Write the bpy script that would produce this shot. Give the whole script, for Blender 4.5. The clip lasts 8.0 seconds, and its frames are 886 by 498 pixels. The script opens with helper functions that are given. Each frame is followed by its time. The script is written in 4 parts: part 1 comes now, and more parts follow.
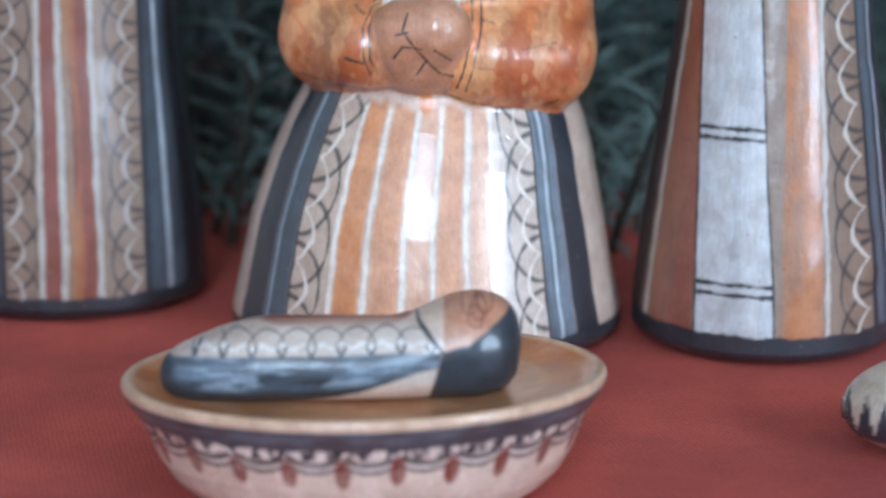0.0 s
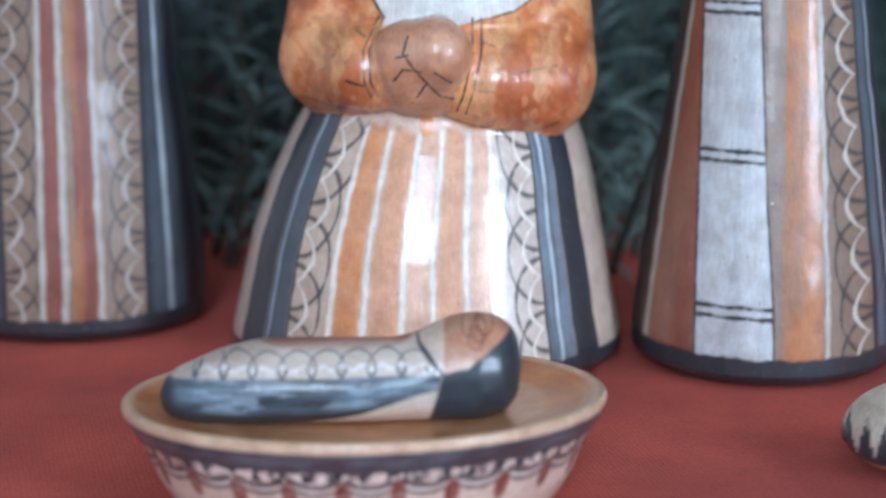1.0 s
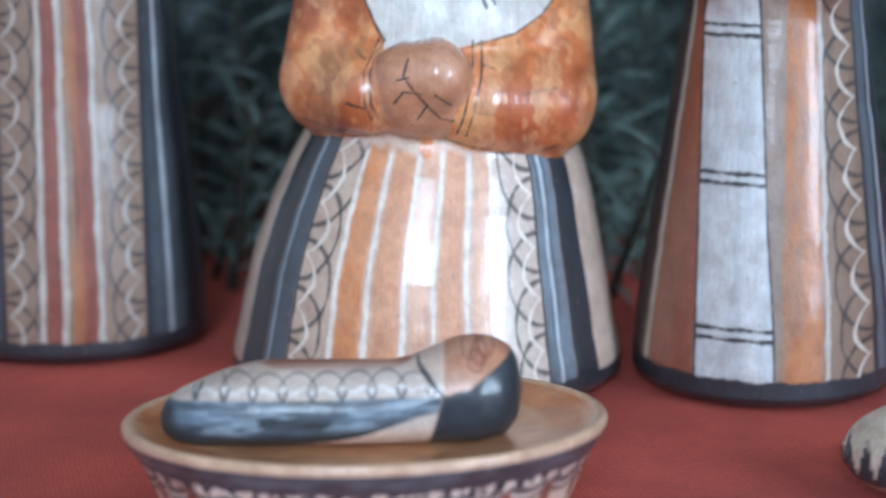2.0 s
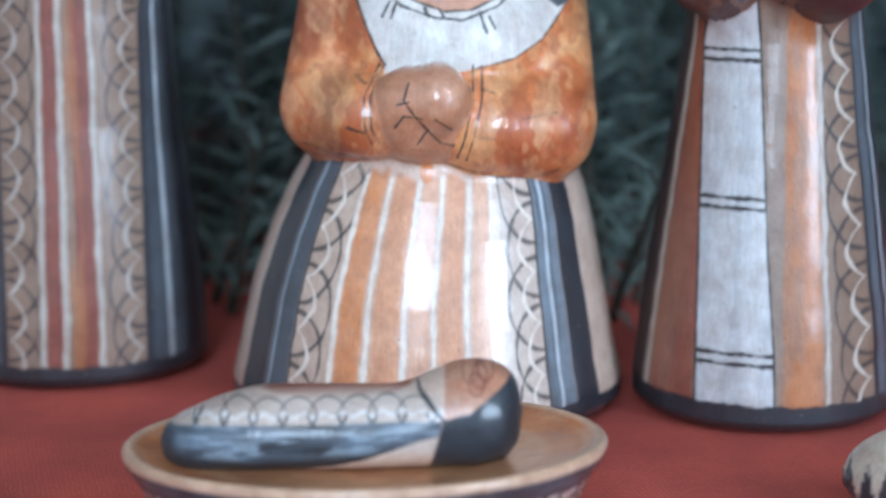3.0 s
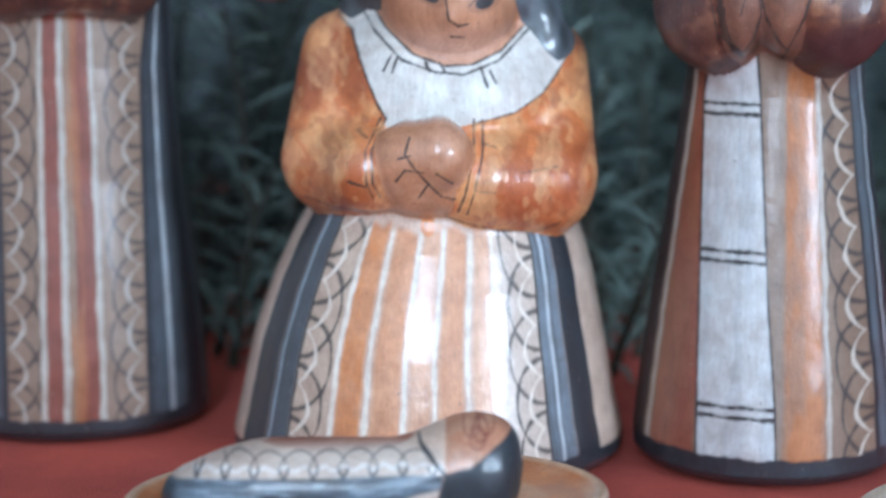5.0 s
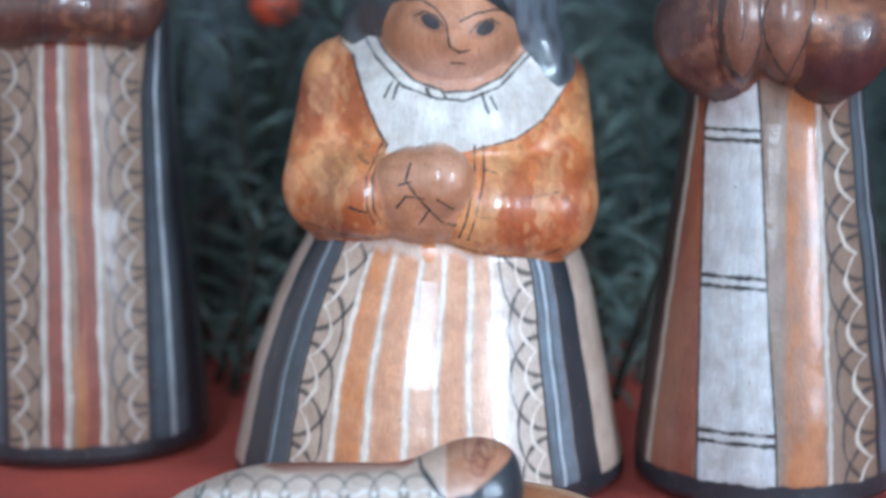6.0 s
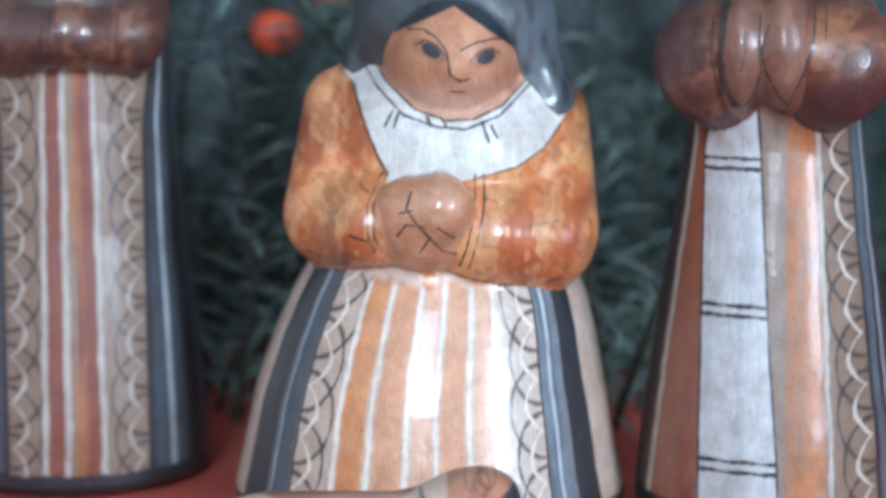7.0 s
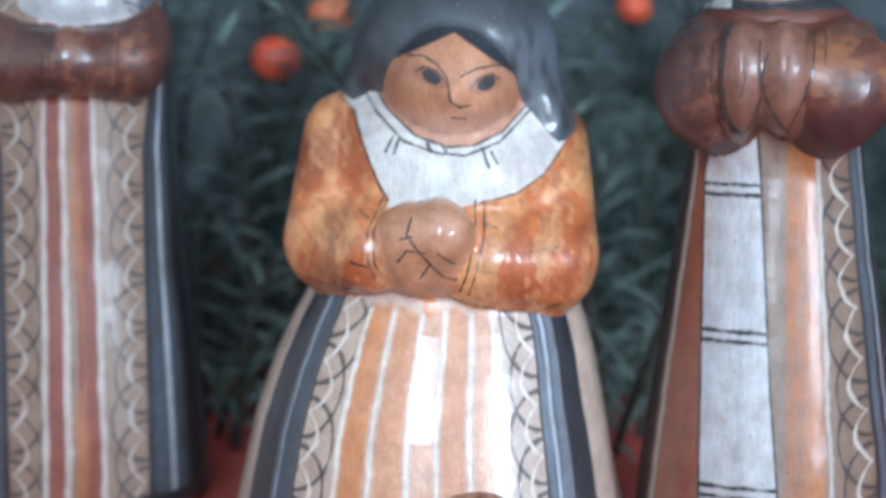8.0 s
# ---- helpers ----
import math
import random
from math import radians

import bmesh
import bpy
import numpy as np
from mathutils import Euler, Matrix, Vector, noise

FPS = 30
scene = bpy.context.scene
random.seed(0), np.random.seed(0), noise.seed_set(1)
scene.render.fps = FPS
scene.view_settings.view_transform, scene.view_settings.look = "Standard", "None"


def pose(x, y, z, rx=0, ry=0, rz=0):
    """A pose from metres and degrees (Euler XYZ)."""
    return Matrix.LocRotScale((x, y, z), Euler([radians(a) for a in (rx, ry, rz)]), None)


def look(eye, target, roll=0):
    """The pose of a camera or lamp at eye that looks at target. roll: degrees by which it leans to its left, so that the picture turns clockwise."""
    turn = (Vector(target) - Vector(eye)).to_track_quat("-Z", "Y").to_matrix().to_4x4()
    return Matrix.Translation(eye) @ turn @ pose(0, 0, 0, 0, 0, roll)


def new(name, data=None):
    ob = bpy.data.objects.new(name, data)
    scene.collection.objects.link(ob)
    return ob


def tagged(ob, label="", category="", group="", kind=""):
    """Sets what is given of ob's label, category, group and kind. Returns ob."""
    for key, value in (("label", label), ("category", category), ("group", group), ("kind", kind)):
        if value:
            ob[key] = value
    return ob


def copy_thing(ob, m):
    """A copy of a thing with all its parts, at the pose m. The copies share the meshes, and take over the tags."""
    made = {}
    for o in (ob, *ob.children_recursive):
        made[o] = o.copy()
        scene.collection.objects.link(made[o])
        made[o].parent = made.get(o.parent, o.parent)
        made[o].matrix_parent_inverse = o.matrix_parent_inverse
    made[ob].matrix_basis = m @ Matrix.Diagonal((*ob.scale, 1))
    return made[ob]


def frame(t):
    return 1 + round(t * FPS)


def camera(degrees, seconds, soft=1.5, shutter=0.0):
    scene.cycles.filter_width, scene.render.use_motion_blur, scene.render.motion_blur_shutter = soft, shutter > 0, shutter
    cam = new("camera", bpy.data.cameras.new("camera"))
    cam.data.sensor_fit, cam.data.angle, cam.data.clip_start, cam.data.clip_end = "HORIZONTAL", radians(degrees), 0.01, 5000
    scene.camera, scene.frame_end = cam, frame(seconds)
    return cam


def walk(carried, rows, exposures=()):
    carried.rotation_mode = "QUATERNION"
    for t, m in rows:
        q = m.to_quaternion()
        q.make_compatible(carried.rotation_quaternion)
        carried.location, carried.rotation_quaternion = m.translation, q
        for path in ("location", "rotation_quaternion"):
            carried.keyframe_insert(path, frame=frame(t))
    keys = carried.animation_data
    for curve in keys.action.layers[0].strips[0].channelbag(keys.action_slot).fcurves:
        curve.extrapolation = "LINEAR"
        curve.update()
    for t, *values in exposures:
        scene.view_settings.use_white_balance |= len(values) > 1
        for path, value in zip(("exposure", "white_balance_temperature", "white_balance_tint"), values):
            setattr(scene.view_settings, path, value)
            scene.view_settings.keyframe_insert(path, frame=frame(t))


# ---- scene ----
# The camera stands before the table and tilts up; z = 0 is the table's surface.
cam = camera(24.0, 8.0, soft=1.65)
cam.data.dof.use_dof = True
cam.data.dof.focus_distance = 0.430
cam.data.dof.aperture_fstop = 10.5
EYE, PITCH = 0.134, -13.2
# seconds, tilt up (degrees), turn to the left (degrees), metres drawn back
TILTS = [
    (0.0, 0.000, 0.000, 0.0000),
    (0.5, 0.315, 0.000, 0.0002),
    (1.0, 0.625, 0.008, 0.0004),
    (1.5, 0.930, 0.012, 0.0006),
    (3.0, 1.920, 0.025, 0.0011),
    (3.5, 2.280, 0.028, 0.0013),
    (4.0, 2.650, 0.030, 0.0015),
    (4.5, 3.040, 0.038, 0.0017),
    (6.0, 4.130, 0.075, 0.0023),
    (6.5, 4.515, 0.082, 0.0025),
    (7.0, 4.920, 0.090, 0.0027),
    (7.5, 5.260, 0.092, 0.0028),
    (8.0, 5.640, 0.095, 0.0030),
]
walk(cam, [(t, pose(0, -back, EYE, 90 + PITCH + up, 0, turn)) for t, up, turn, back in TILTS],
     exposures=[(0.0, 0.22, 5200, 6.2), (6.0, 0.27, 5250, 6.2), (8.0, 0.37, 5320, 6.2)])

# ---- light: a grey sky and two tall windows, one behind the camera and one to its right ----
world = bpy.data.worlds.new("world")
scene.world = world
world.use_nodes = True
wn = world.node_tree
sky = wn.nodes.new("ShaderNodeTexSky")
sky.sky_type, sky.sun_disc = "NISHITA", False
sky.sun_elevation, sky.sun_rotation = radians(35), radians(160)
wn.links.new(sky.outputs[0], wn.nodes["Background"].inputs[0])
wn.nodes["Background"].inputs[1].default_value = 0.1

sun = new("sun", bpy.data.lights.new("sun", "SUN"))
sun.data.energy, sun.data.angle, sun.data.color = 1.0, radians(12), (1.0, 0.96, 0.9)
sun.matrix_world = pose(0, 0, 3, 55, 0, 160)

# room: half width, y of the walls, height of floor and ceiling
RX, RY0, RY1, RZ0, RZ1 = 2.2, -2.5, 1.3, -0.75, 1.95
WIN_S = (-0.80, 0.02, 0.56, 1.90)      # south wall: x0, x1, z0, z1
WIN_E = (-2.40, -1.50, 0.20, 1.86)     # east wall: y0, y1, z0, z1


def window_lamp(name, m, w, h, watts):
    ob = new(name, bpy.data.lights.new(name, "AREA"))
    ob.data.shape, ob.data.size, ob.data.size_y, ob.data.energy = "RECTANGLE", w, h, watts
    ob.data.color = (0.90, 0.96, 1.0)
    ob.matrix_world = m
    return ob


sx, sz = (WIN_S[0] + WIN_S[1]) / 2, (WIN_S[2] + WIN_S[3]) / 2
window_lamp("window_light_south", look((sx, RY0 - 0.10, sz), (sx, 0, sz)), WIN_S[1] - WIN_S[0], WIN_S[3] - WIN_S[2], 57)
ey, ez = (WIN_E[0] + WIN_E[1]) / 2, (WIN_E[2] + WIN_E[3]) / 2
window_lamp("window_light_east", look((RX + 0.10, ey, ez), (0, ey, ez)), WIN_E[1] - WIN_E[0], WIN_E[3] - WIN_E[2], 132)


# ---- materials ----
def material(name, rough=0.5, metal=0.0, coat=0.0):
    m = bpy.data.materials.new(name)
    m.use_nodes = True
    b = m.node_tree.nodes["Principled BSDF"]
    b.inputs["Roughness"].default_value = rough
    b.inputs["Metallic"].default_value = metal
    b.inputs["Coat Weight"].default_value = coat
    b.inputs["Coat Roughness"].default_value = 0.13
    b.inputs["Coat IOR"].default_value = 1.55
    return m, m.node_tree, b


def mapped(t, scale, coords="Object"):
    tc, mp = t.nodes.new("ShaderNodeTexCoord"), t.nodes.new("ShaderNodeMapping")
    mp.inputs["Scale"].default_value = scale
    t.links.new(tc.outputs[coords], mp.inputs[0])
    return mp.outputs[0]


def noise_node(t, vec, scale, detail=4.0, rough=0.55):
    n = t.nodes.new("ShaderNodeTexNoise")
    n.inputs["Scale"].default_value, n.inputs["Detail"].default_value, n.inputs["Roughness"].default_value = scale, detail, rough
    t.links.new(vec, n.inputs["Vector"])
    return n.outputs["Fac"]


def ramp(t, fac, stops):
    r = t.nodes.new("ShaderNodeValToRGB")
    while len(r.color_ramp.elements) < len(stops):
        r.color_ramp.elements.new(0.5)
    for e, (p, c) in zip(r.color_ramp.elements, stops):
        e.position, e.color = p, (*c, 1)
    t.links.new(fac, r.inputs[0])
    return r.outputs[0]


def mix(t, kind, fac, a, b):
    n = t.nodes.new("ShaderNodeMix")
    n.data_type, n.blend_type = "RGBA", kind
    if isinstance(fac, float):
        n.inputs[0].default_value = fac
    else:
        t.links.new(fac, n.inputs[0])
    for i, v in ((6, a), (7, b)):
        if isinstance(v, tuple):
            n.inputs[i].default_value = (*v, 1)
        else:
            t.links.new(v, n.inputs[i])
    return n.outputs[2]


def bump(t, b, height, strength, distance):
    n = t.nodes.new("ShaderNodeBump")
    n.inputs["Strength"].default_value, n.inputs["Distance"].default_value = strength, distance
    t.links.new(height, n.inputs["Height"])
    t.links.new(n.outputs[0], b.inputs["Normal"])


def glazed_paint():
    """Hand-painted glazed clay: the painted colours, streaked by the brush, under a glassy coat."""
    m, t, b = material("painted_glazed_clay", 0.40, 0, 0.85)
    a = t.nodes.new("ShaderNodeAttribute")
    a.attribute_name = "glaze"
    streak = noise_node(t, mapped(t, (1500, 1500, 130)), 1.0, 6, 0.7)
    blotch = noise_node(t, mapped(t, (1, 1, 1)), 170, 5, 0.65)
    speck = noise_node(t, mapped(t, (1, 1, 0.5)), 950, 3, 0.6)
    c = mix(t, "MULTIPLY", 0.42, a.outputs["Color"], ramp(t, streak, [(0.3, (0.68, 0.62, 0.60)), (0.62, (1.12, 1.12, 1.12))]))
    c = mix(t, "MULTIPLY", 0.8, c, ramp(t, blotch, [(0.32, (0.74, 0.66, 0.62)), (0.62, (1.1, 1.1, 1.1))]))
    c = mix(t, "MIX", ramp(t, speck, [(0.66, (0, 0, 0)), (0.74, (0.2, 0.2, 0.2))]), c, (0.62, 0.50, 0.42))
    c = mix(t, "MIX", ramp(t, speck, [(0.27, (0.45, 0.45, 0.45)), (0.33, (0, 0, 0))]), c, (0.09, 0.055, 0.04))
    gl = t.nodes.new("ShaderNodeMath")
    gl.operation = "MULTIPLY"
    gl.inputs[1].default_value = 0.85
    t.links.new(a.outputs["Alpha"], gl.inputs[0])
    t.links.new(gl.outputs[0], b.inputs["Coat Weight"])
    t.links.new(c, b.inputs["Base Color"])
    t.links.new(ramp(t, blotch, [(0.3, (0.34,) * 3), (0.7, (0.55,) * 3)]), b.inputs["Roughness"])
    bump(t, b, noise_node(t, mapped(t, (1, 1, 0.6)), 150, 5, 0.6), 0.45, 0.0008)
    t.links.new(b.inputs["Normal"].links[0].from_socket, b.inputs["Coat Normal"])
    return m


def cloth_material():
    m, t, b = material("red_woven_cloth", 0.9)
    v = t.nodes.new("ShaderNodeTexWave")
    v.wave_type, v.bands_direction = "BANDS", "X"
    v.inputs["Scale"].default_value, v.inputs["Distortion"].default_value, v.inputs["Detail"].default_value = 1.0, 5.0, 4
    mp = mapped(t, (300, 300, 300))
    mp.node.inputs["Rotation"].default_value = (0, 0, radians(-14))
    t.links.new(mp, v.inputs["Vector"])
    big = noise_node(t, mapped(t, (1, 1, 1)), 20, 5, 0.6)
    fine = noise_node(t, mapped(t, (1, 1, 1)), 900, 3)
    c = ramp(t, big, [(0.3, (0.33, 0.056, 0.046)), (0.68, (0.55, 0.096, 0.062))])
    c = mix(t, "MULTIPLY", 0.22, c, ramp(t, v.outputs["Fac"], [(0.2, (0.78, 0.74, 0.74)), (0.8, (1.08, 1.08, 1.08))]))
    c = mix(t, "MULTIPLY", 0.5, c, ramp(t, fine, [(0.3, (0.75, 0.75, 0.75)), (0.7, (1.15, 1.15, 1.15))]))
    t.links.new(c, b.inputs["Base Color"])
    bump(t, b, v.outputs["Fac"], 0.13, 0.0004)
    return m


def mottled(name, dark, light, scale, rough=0.6, bump_mm=0.0, stretch=(1, 1, 1), coat=0.0):
    m, t, b = material(name, rough, 0, coat)
    v = mapped(t, stretch)
    n, f = noise_node(t, v, scale, 5), noise_node(t, v, scale * 9, 3)
    c = ramp(t, n, [(0.3, dark), (0.7, light)])
    c = mix(t, "MULTIPLY", 0.4, c, ramp(t, f, [(0.3, (0.75, 0.75, 0.75)), (0.7, (1.15, 1.15, 1.15))]))
    t.links.new(c, b.inputs["Base Color"])
    if bump_mm:
        bump(t, b, f, 0.4, bump_mm / 1000)
    return m


GLAZE = glazed_paint()
CLOTH = cloth_material()
WALL = mottled("white_plaster", (0.62, 0.62, 0.60), (0.72, 0.72, 0.70), 3, 0.85, 0.6)
DARK_WALL = mottled("dark_green_plaster", (0.062, 0.076, 0.088), (0.082, 0.098, 0.110), 4, 0.85, 0.6)
FLOOR = mottled("brown_floor", (0.12, 0.07, 0.04), (0.22, 0.13, 0.08), 5, 0.5, 0.3, (1, 6, 1))
WOOD = mottled("table_wood", (0.13, 0.07, 0.035), (0.26, 0.15, 0.08), 12, 0.45, 0.3, (1, 9, 9))
FRAME = mottled("white_window_paint", (0.72, 0.72, 0.70), (0.8, 0.8, 0.78), 20, 0.4)
STEM = mottled("brown_stem", (0.030, 0.030, 0.020), (0.055, 0.050, 0.034), 200, 0.8)
NEEDLE = mottled("green_needle", (0.046, 0.068, 0.068), (0.108, 0.148, 0.132), 25, 0.5)
nt = NEEDLE.node_tree
info = nt.nodes.new("ShaderNodeObjectInfo")
nb = nt.nodes["Principled BSDF"]
nt.links.new(mix(nt, "MULTIPLY", 1.0, nb.inputs["Base Color"].links[0].from_socket, ramp(nt, info.outputs["Random"], [(0.0, (0.5, 0.5, 0.5)), (1.0, (1.5, 1.5, 1.4))])), nb.inputs["Base Color"])
NEEDLE_PALE = mottled("pale_green_needle", (0.13, 0.18, 0.165), (0.22, 0.29, 0.25), 25, 0.5)
BERRY = mottled("orange_red_berry", (0.55, 0.060, 0.025), (0.70, 0.12, 0.05), 90, 0.35)
# paler copy of the berry colour, with veiling glare mixed in
BERRY_GLARE = mottled("orange_berry_in_glare", (0.50, 0.13, 0.05), (0.62, 0.20, 0.08), 90, 0.4)


def part(name, bm, mat, parent=None, label="", smooth=False):
    """Links a bmesh as one mesh object, under a thing or part where one is given."""
    me = bpy.data.meshes.new(name)
    bm.to_mesh(me)
    bm.free()
    me.materials.append(mat)
    if smooth:
        me.polygons.foreach_set("use_smooth", [True] * len(me.polygons))
    ob = new(name, me)
    if parent:
        ob.parent = parent
    return tagged(ob, label)


def block(bm, x0, x1, y0, y1, z0, z1, bevel=0.0):
    r = bmesh.ops.create_cube(bm, size=1, matrix=Matrix.Translation(((x0 + x1) / 2, (y0 + y1) / 2, (z0 + z1) / 2)) @ Matrix.Diagonal((x1 - x0, y1 - y0, z1 - z0, 1)))
    if bevel:
        edges = list({e for v in r["verts"] for e in v.link_edges})
        bmesh.ops.bevel(bm, geom=edges, offset=bevel, segments=2, affect="EDGES", profile=0.5)
    return bm


def block_part(name, dims, mat, parent=None, bevel=0.0, label=""):
    return part(name, block(bmesh.new(), *dims, bevel), mat, parent, label)


# ---- room ----
T = 0.2
tagged(block_part("floor", (-RX - T, RX + T, RY0 - T, RY1 + T, RZ0 - T, RZ0), FLOOR), "brown wooden floor under the table", "floor", kind="structure")
tagged(block_part("ceiling", (-RX - T, RX + T, RY0 - T, RY1 + T, RZ1, RZ1 + T), WALL), "plain white plaster ceiling of the room", "ceiling", kind="structure")
tagged(block_part("wall_north", (-RX - T, RX + T, RY1, RY1 + T, RZ0, RZ1), DARK_WALL), "dark green-grey plaster wall behind the plants", "wall", kind="structure")
tagged(block_part("wall_west", (-RX - T, -RX, RY0, RY1, RZ0, RZ1), WALL), "plain white plaster wall of the room", "wall", kind="structure")


def holed_wall(name, along_x, a0, a1, win, t0, t1):
    bm = bmesh.new()
    w0, w1, z0, z1 = win
    for p0, p1, q0, q1 in ((a0, w0, RZ0, RZ1), (w1, a1, RZ0, RZ1), (w0, w1, RZ0, z0), (w0, w1, z1, RZ1)):
        block(bm, *((p0, p1, t0, t1) if along_x else (t0, t1, p0, p1)), q0, q1)
    tagged(part(name, bm, WALL), "white plaster wall with a tall window opening", "wall", kind="structure")


holed_wall("wall_south", True, -RX - T, RX + T, WIN_S, RY0 - T, RY0)
holed_wall("wall_east", False, RY0, RY1, WIN_E, RX, RX + T)


def window(name, along_x, win, rail, t0, t1):
    root = tagged(new(name), "white painted wooden window frame with a broad transom", "window", kind="structure")
    w0, w1, z0, z1 = win
    f = 0.045
    for nm, p0, p1, q0, q1 in (("window_frame", w0, w0 + f, z0, z1), ("window_frame", w1 - f, w1, z0, z1), ("window_frame", w0 + f, w1 - f, z0, z0 + f),
                               ("window_frame", w0 + f, w1 - f, z1 - f, z1), ("transom", w0 + f, w1 - f, *rail)):
        block_part(nm, (*((p0, p1, t0, t1) if along_x else (t0, t1, p0, p1)), q0, q1), FRAME, root, 0.004)


window("window_1", True, WIN_S, (1.46, 1.60), RY0 - 0.07, RY0 - 0.02)
window("window_2", False, WIN_E, (1.08, 1.66), RX + 0.02, RX + 0.07)

# ---- table and cloth ----
TX, TY0, TY1 = 0.55, 0.12, 0.98
table = tagged(new("table"), "brown wooden table under a red cloth", "table")
table.location = (0, (TY0 + TY1) / 2, RZ0)
ty = (TY1 - TY0) / 2
block_part("tabletop", (-TX, TX, -ty, ty, 0.715, 0.748), WOOD, table, 0.004)
for ix in (-1, 1):
    for iy in (-1, 1):
        cx, cy = ix * (TX - 0.06), iy * (ty - 0.06)
        block_part("leg", (cx - 0.03, cx + 0.03, cy - 0.03, cy + 0.03, 0, 0.715), WOOD, table, 0.004)


def tablecloth():
    """A woven cloth over the table, hanging at the edges, with faint low waves behind the figures."""
    bm = bmesh.new()
    nx, ny, drop = 120, 100, 0.16
    grid = []
    for j in range(ny + 1):
        row = []
        for i in range(nx + 1):
            u, v = (i / nx * 2 - 1) * (TX + drop), (j / ny * 2 - 1) * (ty + drop)
            ox, oy = max(0, abs(u) - TX), max(0, abs(v) - ty)
            z = -0.0002 - max(ox, oy) * 0.97
            fold = 0.012 * math.sin(u * 34 + v * 29) * min(1, max(ox, oy) / 0.08)
            x = math.copysign(min(abs(u), TX + 0.004) + (abs(fold) if ox > oy else 0), u)
            y = math.copysign(min(abs(v), ty + 0.004) + (abs(fold) if oy >= ox and oy > 0 else 0), v)
            row.append(bm.verts.new((x, y + (TY0 + TY1) / 2, z)))
        grid.append(row)
    for j in range(ny):
        for i in range(nx):
            bm.faces.new((grid[j][i], grid[j][i + 1], grid[j + 1][i + 1], grid[j + 1][i]))
    bm.normal_update()
    ob = part("tablecloth", bm, CLOTH, None, "", True)
    so = ob.modifiers.new("thickness", "SOLIDIFY")
    so.thickness, so.offset = 0.0012, -1
    return tagged(ob, "red ribbed woven cloth spread over the table", "tablecloth")


tablecloth()

# ---- painted clay: colours ----
CREAM, WHITE, SLIP = (0.66, 0.52, 0.42), (0.74, 0.75, 0.75), (0.80, 0.73, 0.64)
TAN, PEACH, ORANGE = (0.44, 0.30, 0.21), (0.66, 0.39, 0.25), (0.64, 0.25, 0.085)
SLEEVE, BROWN, RED = (0.62, 0.20, 0.060), (0.18, 0.052, 0.028), (0.37, 0.092, 0.050)
GREY, STEEL, INK = (0.16, 0.195, 0.235), (0.30, 0.37, 0.44), (0.028, 0.036, 0.047)
LINE, SKIN = (0.036, 0.031, 0.031), (0.50, 0.235, 0.125)


WAVES = [(1.35 ** i * 0.55, math.cos(i * 2.4), math.sin(i * 2.4), i * 1.7, 0.85 ** i) for i in range(8)]


def wob(a, b, f=1.0):
    """Uneven waves, as of a hand or a brush, about -1 to 1."""
    total = 0
    for k, ca, sb, ph, amp in WAVES:
        total = total + amp * np.sin(f * k * (a * ca + b * sb) + ph)
    return total / 2.2


def soft(d, s):
    return np.clip(0.5 - d / s, 0, 1)


def band(v, lo, hi, s=0.4):
    return soft(lo - v, s) * soft(v - hi, s)


def lay(col, m, rgb):
    m = np.clip(m, 0, 1)[:, None]
    col[:] = col * (1 - m) + np.array(rgb) * m


def stroke(x, z, pts, w, s=0.3):
    """Coverage of a brush stroke of width w through the points."""
    best = np.full(x.shape, 1e9)
    for (x0, z0), (x1, z1) in zip(pts[:-1], pts[1:]):
        dx, dz = x1 - x0, z1 - z0
        k = np.clip(((x - x0) * dx + (z - z0) * dz) / (dx * dx + dz * dz + 1e-9), 0, 1)
        best = np.minimum(best, np.hypot(x - x0 - k * dx, z - z0 - k * dz))
    out, near = np.zeros(x.shape), np.nonzero(best < w + s)[0]
    out[near] = soft(best[near] - w / 2 * (1 + 0.4 * wob(x[near] * 2, z[near] * 2)), s)
    return out


def oval(x, z, cx, cz, rx, rz, s=0.35):
    return soft((np.hypot((x - cx) / rx, (z - cz) / rz) - 1) * min(rx, rz), s)


def lace(col, e, z, z0, z1, step, reach, inside, ground=TAN):
    """Overlapping dark loops and a white scallop along an edge; e runs from the edge inwards."""
    lay(col, inside, ground)
    n = int((z1 - z0) / step) + 2
    for i in range(n):
        c = z0 + i * step + 0.5 * math.sin(i * 2.1)
        r = reach * (1 + 0.06 * math.sin(i * 3.7))
        d = np.abs(np.hypot((z - c) / (step * 0.90), e / r) - 1) * reach * 0.9
        lay(col, soft(d - 0.29 * (1 + 0.4 * wob(e, z)), 0.4) * inside * 0.88, (0.055, 0.045, 0.042))
    wave = 0.7 + 0.44 * reach * np.abs(np.sin((z - z0 + 0.41 * step) * math.pi / step)) ** 0.8
    lay(col, soft(np.abs(e - wave + 0.25 * wob(z * 0.5, e * 0.2)) - 0.40 * (1 + 0.4 * wob(z, e)), 0.4) * inside, SLIP)


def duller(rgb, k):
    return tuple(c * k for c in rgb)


# ---- painted clay: shapes ----
def capsule(p, a, b, r0, r1):
    a, b = np.array(a, float), np.array(b, float)
    ab = b - a
    k = np.clip(((p - a) @ ab) / (ab @ ab), 0, 1)
    return np.linalg.norm(p - a - k[:, None] * ab, axis=1) - (r0 + (r1 - r0) * k)


def ellipsoid(p, c, r):
    return (np.linalg.norm((p - np.array(c, float)) / np.array(r, float), axis=1) - 1) * min(r)


